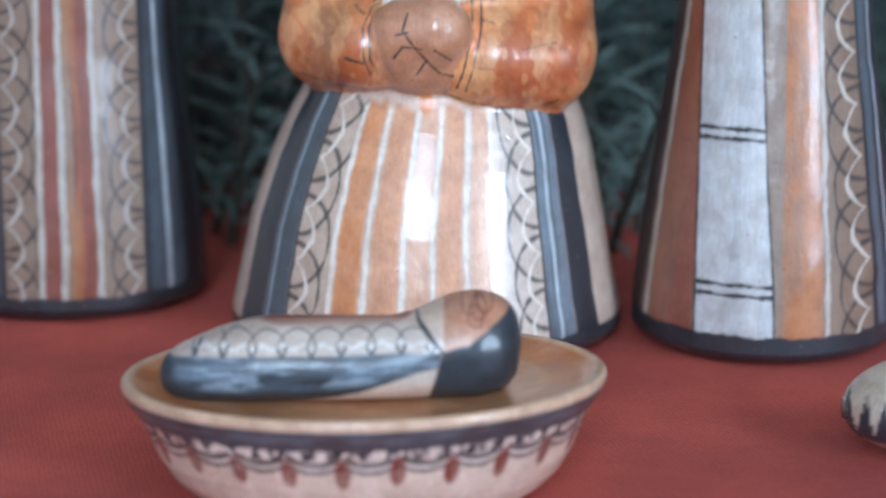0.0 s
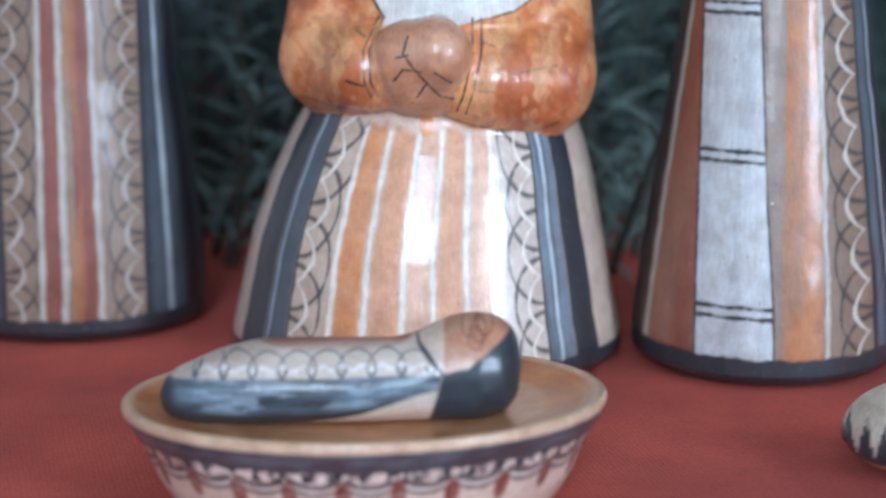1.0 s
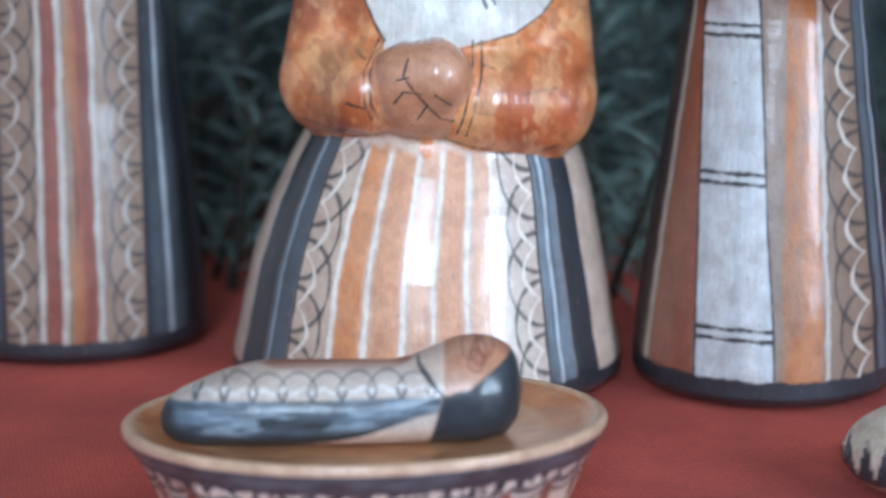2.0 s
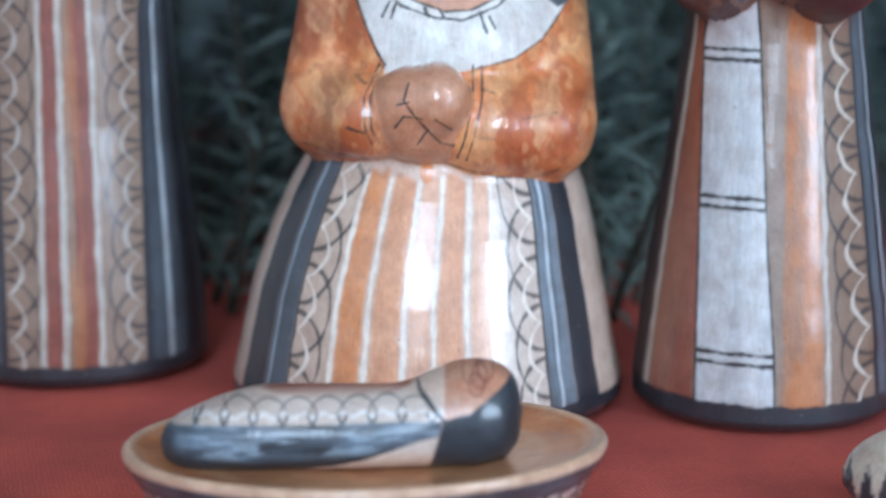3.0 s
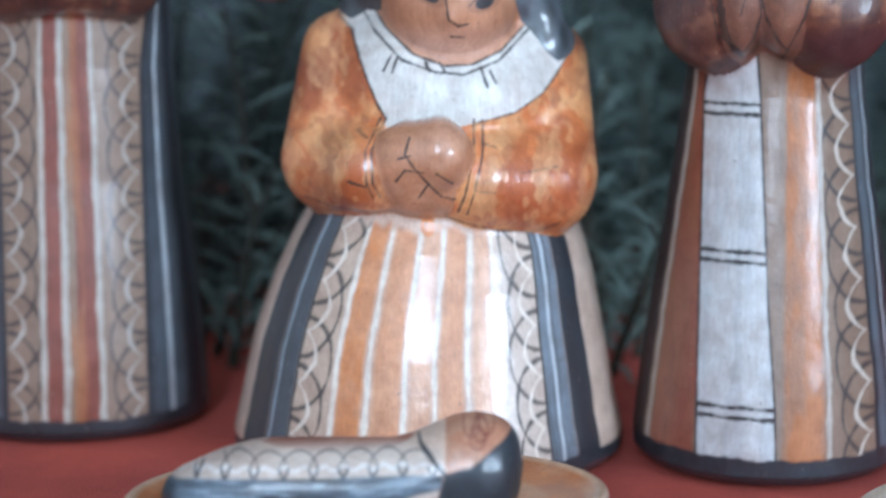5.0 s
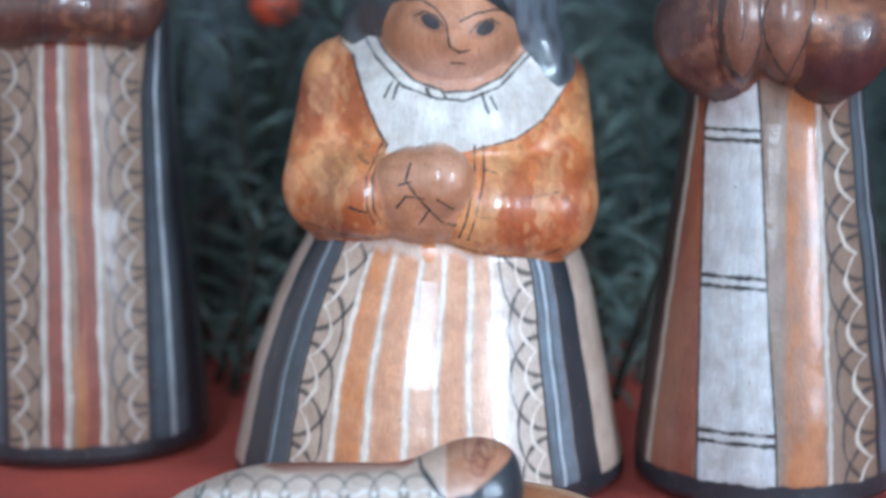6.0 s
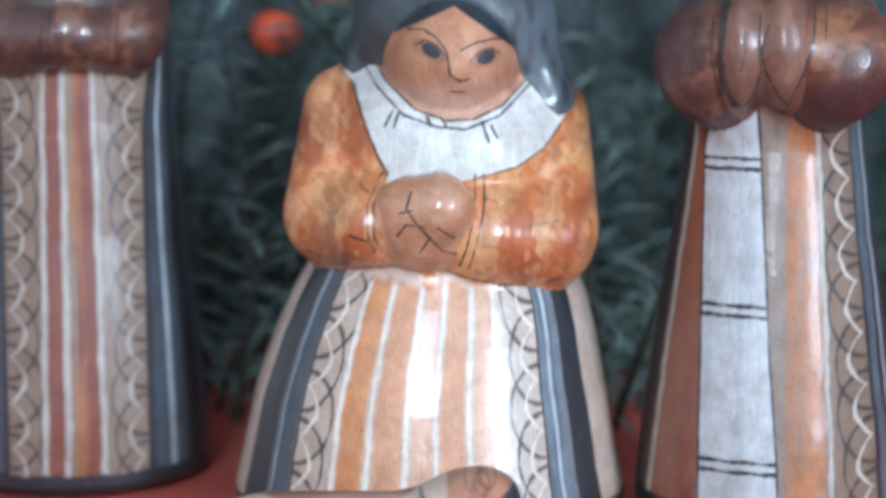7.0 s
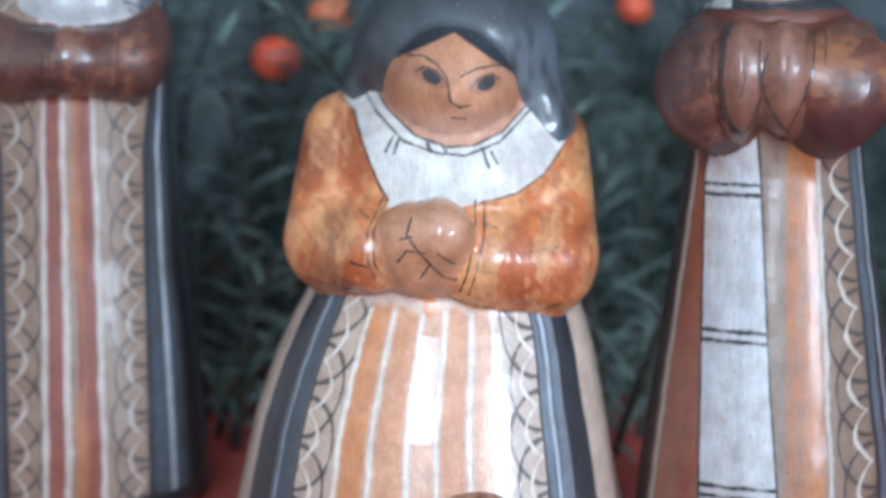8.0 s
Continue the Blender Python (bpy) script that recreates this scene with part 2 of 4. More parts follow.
def bell(p, zs, widths, lean, depth, top):
    w, cx = np.interp(p[:, 2], zs, widths), np.interp(p[:, 2], zs, lean)
    return np.maximum((np.hypot((p[:, 0] - cx) / w, p[:, 1] / (w * depth)) - 1) * w * depth * 0.9, p[:, 2] - top)


def smooth_min(a, b, k):
    h = np.clip(0.5 + 0.5 * (b - a) / k, 0, 1)
    return b + (a - b) * h - k * h * (1 - h)


def turned_clay(name, shape, paint, axis, height, reach, columns, rows, gloss, open_back=0.35):
    """One closed clay body, found by feeling inwards to its axis at every height and angle (millimetres).
    shape(p) gives the distance and the number of the nearest form; paint(x, y, z, which) the colours."""
    back = int(columns * open_back)
    th = np.concatenate([np.linspace(-90, 90, columns, endpoint=False), np.linspace(90, 270, back, endpoint=False)])
    th = np.radians(th - 90)                     # the front looks along -y
    zs = height * (1 - (1 - np.linspace(0, 1, rows)) ** 1.15)
    zs = zs / zs[-1] * height
    TH, Z = np.meshgrid(th, zs)
    TH, Z = TH.ravel(), Z.ravel()
    ax, ay = np.interp(Z, *axis), np.zeros_like(Z)
    c, s = np.cos(TH), np.sin(TH)

    def at(r):
        return np.stack([ax + r * c, ay + r * s, Z], 1)

    lo, found = np.zeros(len(Z)), np.zeros(len(Z), bool)
    r, hi = np.full(len(Z), float(reach)), np.full(len(Z), float(reach))
    idx = np.arange(len(Z))
    while len(idx):
        d = shape(np.stack([ax[idx] + r[idx] * c[idx], ay[idx] + r[idx] * s[idx], Z[idx]], 1))[0]
        ins = idx[d < 0]
        lo[ins], found[ins] = r[ins], True
        idx, d = idx[d >= 0], d[d >= 0]
        hi[idx] = r[idx]
        r[idx] -= np.maximum(0.7, d * 0.6)
        idx = idx[r[idx] > 0]
    hi[~found] = 0.02
    for _ in range(7):
        mid = (lo + hi) / 2
        d = shape(at(mid))[0]
        inside = d < 0
        lo, hi = np.where(inside, mid, lo), np.where(inside, hi, mid)
    p = at(np.maximum(hi, 0.02))
    which = shape(p)[1]
    col = paint(p[:, 0], p[:, 1], p[:, 2], which)
    n, m = len(th), len(zs)
    co = np.concatenate([p, [[np.interp(0, *axis), 0, 0], [p[-n:, 0].mean(), p[-n:, 1].mean(), height + 0.01]]]) / 1000
    i, j = np.meshgrid(np.arange(n), np.arange(m - 1))
    i, j = i.ravel(), j.ravel()
    k = (i + 1) % n
    quads = np.stack([j * n + i, j * n + k, (j + 1) * n + k, (j + 1) * n + i], 1)
    a = np.arange(n)
    b = (a + 1) % n
    tris = np.concatenate([np.stack([b, a, np.full(n, n * m)], 1), np.stack([(m - 1) * n + a, (m - 1) * n + b, np.full(n, n * m + 1)], 1)])
    me = bpy.data.meshes.new(name)
    me.vertices.add(len(co))
    me.vertices.foreach_set("co", co.ravel())
    loops = np.concatenate([quads.ravel(), tris.ravel()])
    me.loops.add(len(loops))
    me.loops.foreach_set("vertex_index", loops.astype(np.int32))
    me.polygons.add(len(quads) + len(tris))
    starts = np.concatenate([np.arange(len(quads)) * 4, len(quads) * 4 + np.arange(len(tris)) * 3])
    me.polygons.foreach_set("loop_start", starts.astype(np.int32))
    me.polygons.foreach_set("use_smooth", np.ones(len(starts), bool))
    me.update(calc_edges=True)
    at_ = me.color_attributes.new("glaze", "FLOAT_COLOR", "POINT")
    rgba = np.ones((len(co), 4))
    rgba[:len(col), :3] = col
    rgba[:len(col), 3] = np.array(gloss)[which]
    rgba[len(col):, :3] = col[-1]
    at_.data.foreach_set("color", rgba.ravel())
    me.materials.append(GLAZE)
    return new(name, me)


def union(p, forms):
    """Smooth union of (distance, number, blend); also the number of the nearest form."""
    total, which, best = None, np.zeros(len(p), int), None
    for d, num, k in forms:
        if total is None:
            total, best = d, d.copy()
            which[:] = num
        else:
            which = np.where(d < best, num, which)
            best = np.minimum(best, d)
            total = smooth_min(total, d, k)
    return total, which


SKIRT, TORSO, ARM, HAND, HEAD, HOOD = range(6)

# ---- the figurine with orange sleeves ----
CZ = [0, 2, 6, 14, 29, 43, 52, 57, 66, 80]
CW = [45.5, 47, 46.8, 45, 42, 38.2, 35, 32.5, 29, 26]
CL = [0.8, 0.8, 0.8, 0.8, 1.1, 2.2, 3.1, 3.5, 4.4, 5.3]


def middle_shape(p):
    return union(p, [
        (bell(p, CZ, CW, CL, 0.94, 80), SKIRT, 1),
        (ellipsoid(p, (4.5, 0, 84), (30, 28, 27)), TORSO, 3),
        (capsule(p, (-19, 0, 95), (-21.5, -12, 72), 10, 11.5), ARM, 3),
        (capsule(p, (-21, -13, 70), (-12, -26.5, 70.5), 11.3, 9.6), ARM, 2),
        (capsule(p, (28, 0, 92.5), (28.2, -12, 69), 10.6, 12), ARM, 3),
        (capsule(p, (27, -16, 66.5), (12.5, -24, 68), 12.6, 11.4), ARM, 2),
        (ellipsoid(p, (-3.2, -31.5, 73), (8.6, 7, 9)), HAND, 1.2),
        (ellipsoid(p, (3.6, -33.5, 75.0), (7.2, 7.5, 8)), HAND, 2.5),
        (ellipsoid(p, (0.5, -27.5, 67.0), (11, 8, 6.8)), HAND, 2),
        (ellipsoid(p, (5.9, -9.5, 106.8), (15.6, 19.5, 17.2)), HEAD, 1.2),
        (ellipsoid(p, (6.3, -24, 105.3), (2.0, 5.5, 3.0)), HEAD, 3),
        (ellipsoid(p, (7.0, 1, 115), (24.0, 23, 20)), HOOD, 1.2),
        (capsule(p, (19, -4, 118), (27.6, -6.8, 98), 8.5, 6.4), HOOD, 4),
        (capsule(p, (-6.5, -3, 118), (-14, -2, 106.5), 8.0, 5.5), HOOD, 3),
    ])


def middle_paint(x, y, z, which):
    col = np.tile(np.array(CREAM), (len(x), 1))
    front = soft(y + 2, 4)
    w, cx = np.interp(z, CZ, CW), np.interp(z, CZ, CL)
    u = (x - cx) / w + 0.003 * wob(z * 0.4, x * 0.1)
    sk = (which == SKIRT).astype(float)
    f = front * sk
    lay(col, band(u, -0.47, -0.34, 0.03) * f, ORANGE)
    lay(col, band(u, -0.29, -0.14, 0.03) * f, tuple(0.5 * a + 0.5 * b for a, b in zip(ORANGE, PEACH)))
    lay(col, band(u, -0.10, 0.015, 0.03) * f, PEACH)
    lay(col, band(u, 0.055, 0.185, 0.03) * f, tuple(0.4 * a + 0.6 * b for a, b in zip(ORANGE, PEACH)))
    lay(col, band(u, 0.235, 0.335, 0.03) * f, PEACH)
    worn = np.clip(0.5 + 1.2 * wob(x * 0.8, z * 0.33), 0, 1) * f * band(u, -0.46, 0.34, 0.03)
    lay(col, 0.28 * worn, PEACH)
    lay(col, band(u, 0.37, 0.47, 0.04) * f * 0.6, SLIP)
    lace(col, (u + 0.70) * w, z, 4, 60, 11.5, 7.3, band(u, -0.70, -0.478, 0.012) * f, (0.56, 0.42, 0.32))
    lace(col, (0.612 - u) * w, z, 6, 60, 11.5, 7.0, band(u, 0.39, 0.612, 0.03) * f, (0.60, 0.50, 0.42))
    for c in (-0.485, -0.315, -0.122, 0.034, 0.208, 0.350):
        lay(col, soft(np.abs(u - c) * w - 0.54 * (1 + 0.3 * wob(z, u * 30)), 0.4) * f * soft(z - 57.5 - wob(u * 9, z * 0), 1.2), SLIP)
    lay(col, band(u, -0.81, -0.70, 0.012) * f, (0.080, 0.094, 0.116))
    lay(col, band(u, 0.612, 0.742, 0.012) * f, tuple(1.1 * a for a in GREY))
    lay(col, (band(u, 0.612, 0.742, 0.012) + band(u, -0.81, -0.70, 0.012)) * f * np.clip(wob(u * 55, z * 0.06) * 1.4, 0, 0.6), (0.07, 0.082, 0.10))
    lay(col, band(u, -0.925, -0.81, 0.012) * f, INK)
    lay(col, band(u, 0.742, 0.86, 0.012) * f, INK)
    for c in (-0.695, 0.610):
        lay(col, soft(np.abs(u - c) * w - 0.25, 0.35) * f, LINE)
    lay(col, soft(np.abs(u + 0.79) * w - 0.30, 0.4) * f, STEEL)
    lay(col, soft(np.abs(u - 0.672) * w - 0.38, 0.4) * f, (0.5, 0.56, 0.62))
    lay(col, soft(58.0 + 1.2 * wob(x * 0.8, z * 0.1) - z, 1.5) * soft(np.abs(x - 3) - 17, 5) * sk * front * 0.85, CREAM)
    lay(col, oval(x, z, 1.0, 58.4, 1.6, 2.4) * f, ORANGE)
    lay(col, soft(z - 5.0 - 0.3 * wob(x, z), 0.5) * sk, INK)
    lay(col, soft(-y - 2, 4) * sk * 0.9, GREY)
    # sleeves, with thin and thick paint and dark-red shadow painted in
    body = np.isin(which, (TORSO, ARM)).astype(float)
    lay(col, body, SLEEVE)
    lay(col, body * np.clip(wob(x * 0.34, z * 0.26) * 1.3, 0, 0.6), (0.74, 0.40, 0.17))
    lay(col, body * np.clip(-wob(x * 0.30 + 2, z * 0.26) * 1.2 - 0.05, 0, 0.65), (0.38, 0.095, 0.03))
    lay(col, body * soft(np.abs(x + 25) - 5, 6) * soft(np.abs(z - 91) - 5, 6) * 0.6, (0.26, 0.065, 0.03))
    lay(col, body * np.clip(wob(x * 0.9, z * 0.5 + 4) * 1.1 - 0.2, 0, 0.42), (0.74, 0.42, 0.20))
    # shadow tone on the right sleeve's underside, put into the colour
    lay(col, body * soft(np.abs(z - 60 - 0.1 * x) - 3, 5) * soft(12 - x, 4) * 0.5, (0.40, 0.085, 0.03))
    # white collar
    xl = np.interp(z, [82, 90, 101, 104, 106], [-8.6, -12.5, -16.8, -20, -24])
    xr = np.interp(z, [80, 81.3, 83.2, 87, 91, 95, 104], [6, 12, 20.6, 27, 30.5, 33, 35])
    collar = soft(xl - x, 0.4) * soft(x - xr, 0.4) * soft(80 - z, 1) * body * soft(y + 6, 3)
    lay(col, collar, (0.72, 0.70, 0.66))
    lay(col, collar * np.clip(wob(x * 0.3, z * 0.3), 0, 0.35), (0.55, 0.56, 0.52))
    skin_line = np.interp(x, [-13.1, -8.6, -2.3, 4.8, 11, 17.5, 23], [108, 102, 96.4, 93.9, 94.2, 97, 102.2])
    lay(col, collar * soft(skin_line - z, 0.5) * band(x, -13.1, 23, 0.5), (0.56, 0.30, 0.19))
    fb = body * front
    ln = [
        ([(-20, 104.5), (-16.6, 101), (-13.8, 93), (-10.4, 85), (-8.4, 82)], 0.62), ([(33.5, 97), (32.7, 94.5), (30.3, 91), (27, 87), (20.6, 83.2), (12, 81.2)], 0.45),
        ([(-15.3, 107), (-11.3, 101.4), (-4.9, 95.1), (2.7, 92.6), (9.1, 92.0), (16.9, 94.9), (23.9, 101.4)], 0.55), ([(-13.1, 108), (-8.6, 102), (-2.3, 96.4), (4.8, 93.9), (11, 94.2), (17.5, 97), (23, 102.2)], 0.55),
        ([(-7.3, 96), (-9, 92.6)], 0.65), ([(-6, 95.5), (-7, 92.4)], 0.65), ([(13, 93), (14.5, 89)], 0.65), ([(15, 92.6), (16.3, 90)], 0.65), ([(0.5, 94.5), (1.5, 92.8)], 0.7), ([(3.5, 94.6), (5, 92.6)], 0.6),
        ([(-8.4, 82), (-11.4, 76), (-11.2, 69), (-9.5, 65.5)], 0.5), ([(-9.6, 82), (-12.8, 76), (-12.6, 69), (-11, 65)], 0.45), ([(11.3, 82), (11.2, 75), (9.3, 66), (7.8, 62)], 0.5), ([(13.3, 81.8), (13.2, 75), (11.2, 66), (9.8, 61.5)], 0.45),
        ([(-12.8, 68), (-16.5, 69)], 0.6), ([(-12.5, 78.5), (-15, 80)], 0.4), ([(13.5, 77), (16, 76.3)], 0.45), ([(12.6, 66.8), (16, 66.6)], 0.4), ([(22, 70.5), (30, 71.5)], 0.35),
    ]
    for pts, wd in ln:
        lay(col, stroke(x, z, pts, wd) * fb * 0.9, LINE)
    # dark line painted under the sleeves as contact shade on the skirt
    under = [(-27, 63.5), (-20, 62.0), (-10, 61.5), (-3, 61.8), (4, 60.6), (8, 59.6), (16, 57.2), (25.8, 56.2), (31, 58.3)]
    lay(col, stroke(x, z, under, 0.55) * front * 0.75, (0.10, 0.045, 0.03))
    # dry vertical brush marks on the sleeves
    plain = body * (1 - collar)
    lay(col, plain * np.clip(2.0 * wob(x * 1.0, z * 0.42) - 0.6, 0, 0.38), (0.78, 0.46, 0.22))
    lay(col, plain * np.clip(2.0 * wob(x * 0.8 + 9, z * 0.5 + 5) - 0.6, 0, 0.42), (0.34, 0.085, 0.03))
    # hands
    hd = (which == HAND).astype(float)
    lay(col, hd, SKIN)
    lay(col, hd * np.clip(wob(x * 0.4, z * 0.5), 0, 0.5), (0.60, 0.34, 0.22))
    for pts in ([(-3, 79), (-4, 75.5), (-1.5, 72), (1.2, 69), (-1, 65.5)], [(-5.5, 74.5), (-2.8, 75.2)], [(-6, 69.5), (-4, 72), (0, 71.6)], [(1.2, 69), (4, 65.8), (7, 65)], [(3, 71.5), (6.5, 69)], [(-9, 81), (-5, 83)]):
        lay(col, stroke(x, z, pts, 0.5) * hd * 0.85, LINE)
    # head: skin, dark hair under the veil, few plain strokes
    he = (which == HEAD).astype(float)
    lay(col, he, SKIN)
    lay(col, he * soft(z - 101, 6) * 0.75, (0.62, 0.40, 0.31))
    lay(col, he * np.clip(wob(x * 0.3, z * 0.3), 0, 0.35), (0.58, 0.32, 0.2))
    hair = soft(119.4 - np.where(x > 6.6, 0.70, 0.44) * np.abs(x - 6.6) - z, 0.6)
    lay(col, he * hair, INK)
    lay(col, he * soft(-y - 2, 4), INK)
    for ex, ez, sl in ((1.2, 109.8, -0.36), (13.5, 108.1, 0.22)):
        zz = z - sl * (x - ex)
        lay(col, oval(x, zz, ex, ez, 3.9, 2.2) * he * 0.5, (0.30, 0.14, 0.08))
        lay(col, oval(x, zz, ex + 0.2, ez, 2.1, 1.5) * he * 0.95, INK)
        lay(col, stroke(x, zz, [(ex - 3.2, ez), (ex - 1.2, ez + 1.7), (ex + 1.4, ez + 1.7), (ex + 3.2, ez + 0.2)], 0.45) * he * 0.8, LINE)
    for pts, wd in (([(-3.9, 114.4), (-0.5, 114.4), (2.6, 112.6), (4.9, 109.6), (5.6, 104.4), (7.8, 103), (10.2, 103.4)], 0.5), ([(8.2, 109.9), (11.3, 111.4), (15.6, 112.2), (19.6, 111.8)], 0.5), ([(6, 100.6), (9.2, 100.4)], 0.4)):
        lay(col, stroke(x, z, pts, wd) * he * 0.85, LINE)
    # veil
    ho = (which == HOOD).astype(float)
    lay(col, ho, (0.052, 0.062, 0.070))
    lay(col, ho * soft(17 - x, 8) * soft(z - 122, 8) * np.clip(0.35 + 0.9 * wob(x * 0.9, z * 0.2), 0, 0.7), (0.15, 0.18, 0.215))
    return col


def place(ob, x, y, label, category, turn=0.0, group=""):
    ob.matrix_world = pose(x, y, 0.0012, 0, 0, turn)
    return tagged(ob, label, category, group)


place(turned_clay("figurine", middle_shape, middle_paint, ([0, 60, 135], [0, 3, 5.8]), 134.8, 62, 520, 420, (1, 0.35, 1, 1, 0.12, 1)),
      -0.0048, 0.490, "glazed clay figurine with orange sleeves, white collar and striped skirt", "figurine", group="painted figurines")

# ---- the figurine in the dark robe ----
LZ = [0, 2, 6, 20, 42, 63, 90, 117, 126]
LW = [31.5, 33.4, 33.4, 32.6, 30.4, 27.8, 26.2, 25.2, 24]


def robed_shape(p):
    return union(p, [
        (bell(p, LZ, LW, [0] * 9, 0.95, 126), SKIRT, 1),
        (capsule(p, (-16, -10, 118), (-13.5, -20, 111), 8.5, 9), ARM, 2),
        (capsule(p, (-13.5, -20, 111.5), (-3, -26.5, 111.5), 9, 8), ARM, 2),
        (capsule(p, (16, -10, 118), (13.5, -20, 111), 8.5, 9), ARM, 2),
        (capsule(p, (13.5, -20, 111.5), (3, -26.5, 111.5), 9, 8), ARM, 2),
        (ellipsoid(p, (0, -28.5, 112), (7.5, 7, 8)), HAND, 1.5),
        (ellipsoid(p, (1.5, -6, 125), (19, 19, 11)), TORSO, 2),
        (ellipsoid(p, (1.5, -7, 137), (13.5, 14.5, 13)), HEAD, 1.5),
        (ellipsoid(p, (1.5, 1, 140), (17.5, 16.5, 15)), HOOD, 1.5),
    ])


def robed_paint(x, y, z, which):
    col = np.tile(np.array((0.47, 0.325, 0.225)), (len(x), 1))
    front = soft(y + 2, 4)
    sk = (which == SKIRT).astype(float)
    f = sk * front
    g = x / (1 + (88 - z) * 0.0022) + 0.15 * wob(z * 0.4, x * 0.1)
    lay(col, band(g, -6.3, -3.1, 0.6) * f, RED)
    lay(col, band(g, 0.2, 4.3, 0.6) * f, RED)
    lay(col, band(g, -1.2, 1.6, 1.4) * f * np.clip(0.55 + 0.8 * wob(x, z * 0.12), 0, 0.9), ORANGE)
    lay(col, band(g, 7.2, 16.4, 0.3) * f, TAN)
    lace(col, 16.6 - x, z, 2, 104, 11.2, 8.2, band(x, 7.0, 16.6, 0.3) * f)
    lace(col, x + 17.0, z, 5, 104, 11.2, 8.2, band(x, -17.0, -8.0, 0.3) * f)
    for c, w in ((-7.1, 0.58), (-2.3, 0.72), (5.1, 0.62)):
        lay(col, soft(np.abs(g - c) - w * (1 + 0.25 * wob(z * 0.8, x)), 0.4) * f, SLIP)
    # dark robe at both sides and behind, with a painted highlight and pale streaks
    lw = np.interp(z, LZ, LW)
    edge = 16.7 + np.interp(z, [90, 118], [0, 4])
    robe = np.clip(soft(edge - x, 0.4) + soft(x + edge + 0.3, 0.4) + soft(-y - 1, 2), 0, 1) * sk
    lay(col, robe, (0.024, 0.029, 0.040))
    ax = np.abs(x)
    t = (ax - edge) / (lw - edge + 0.01)
    lay(col, robe * band(t, 0.10, 0.62, 0.12) * front * np.interp(z, [10, 70, 110], [0.9, 0.55, 0.35]), GREY)
    # specular streak along the robe's fold, put into the colour
    lay(col, robe * soft(np.abs(t - 0.40) * 10 - 0.5, 0.8) * front * (0.75 + 0.2 * wob(z * 0.3, x)), STEEL)
    lay(col, robe * soft(np.abs(t - 0.38) * 10 - 0.42, 0.35) * front, (0.86, 0.92, 0.98))
    lay(col, robe * soft(np.abs(t - 0.88) * 10 - 0.2, 0.4) * front * 0.6, STEEL)
    lay(col, soft(z - 5.2 - 0.3 * wob(x, z), 0.5) * sk, INK)
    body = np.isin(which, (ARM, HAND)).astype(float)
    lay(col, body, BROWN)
    lay(col, body * np.clip(wob(x * 0.3, z * 0.3) * 1.2, 0, 0.6), (0.32, 0.11, 0.05))
    lay(col, body * np.clip(wob(x * 0.75 + 3, z * 0.55) * 1.5 - 0.1, 0, 0.6), (0.42, 0.19, 0.095))
    lay(col, body * np.clip(-wob(x * 0.55, z * 0.5 + 2) * 1.6 - 0.1, 0, 0.75), (0.085, 0.026, 0.020))
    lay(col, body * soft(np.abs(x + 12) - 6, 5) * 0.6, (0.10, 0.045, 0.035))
    for px in (-6.8, -5.0, 8.9, 10.8):
        lay(col, stroke(x, z, [(px, 100), (px - 0.2, 110), (px + 1.2, 122)], 0.45) * body * 0.85, LINE)
    to = (which == TORSO).astype(float)
    lay(col, to, WHITE)
    lay(col, to * soft(15.5 - np.abs(x - 1), 1), GREY)
    for pts in ([(14, 124), (18, 121.5)], [(13, 126), (17.5, 124)]):
        lay(col, stroke(x, z, pts, 0.5) * to, LINE)
    he = (which == HEAD).astype(float)
    lay(col, he, SKIN)
    lay(col, he * soft(142 - np.abs(x) * 0.6 - z, 0.8), INK)
    lay(col, (which == HOOD).astype(float), (0.075, 0.085, 0.10))
    # all paint dimmed evenly, in place of weaker light on this figurine
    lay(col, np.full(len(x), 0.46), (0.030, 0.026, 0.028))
    return col


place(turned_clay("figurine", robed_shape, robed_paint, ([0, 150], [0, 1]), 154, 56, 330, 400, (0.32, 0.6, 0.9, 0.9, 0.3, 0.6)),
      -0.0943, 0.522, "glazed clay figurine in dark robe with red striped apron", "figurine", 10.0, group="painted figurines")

# ---- the figurine with a long white cloth ----
RZ = [0, 2, 7, 20, 40, 56, 72, 87, 100, 124]
RW = [29.5, 31.6, 31.6, 30.3, 27.6, 25.3, 23, 21, 20, 19]


def cloth_shape(p):
    return union(p, [
        (bell(p, RZ, RW, [0.6] * 10, 1.12, 119), SKIRT, 1),
        (capsule(p, (-15, -9, 112.5), (-16.0, -20, 110), 9.4, 9.8), ARM, 9),
        (capsule(p, (-14, -23, 103.8), (-9, -28, 111), 10.2, 8.6), ARM, 9),
        (capsule(p, (15, -9, 112.5), (17.5, -20, 110), 9.4, 9.8), ARM, 9),
        (capsule(p, (13, -23, 103.8), (3.5, -28, 111), 10.4, 8.6), ARM, 9),
        (ellipsoid(p, (-7.0, -30, 109.5), (5.0, 8.5, 12.5)), HAND, 2),
        (ellipsoid(p, (2.2, -30, 109.5), (5.6, 8.5, 12.5)), HAND, 2),
        (ellipsoid(p, (0, -3, 121), (18, 17, 9)), TORSO, 1),
        (ellipsoid(p, (-1, -7, 136), (13.5, 14.5, 13)), HEAD, 1.5),
        (ellipsoid(p, (-1, 1, 139), (17.5, 16.5, 15)), HOOD, 1.5),
    ])


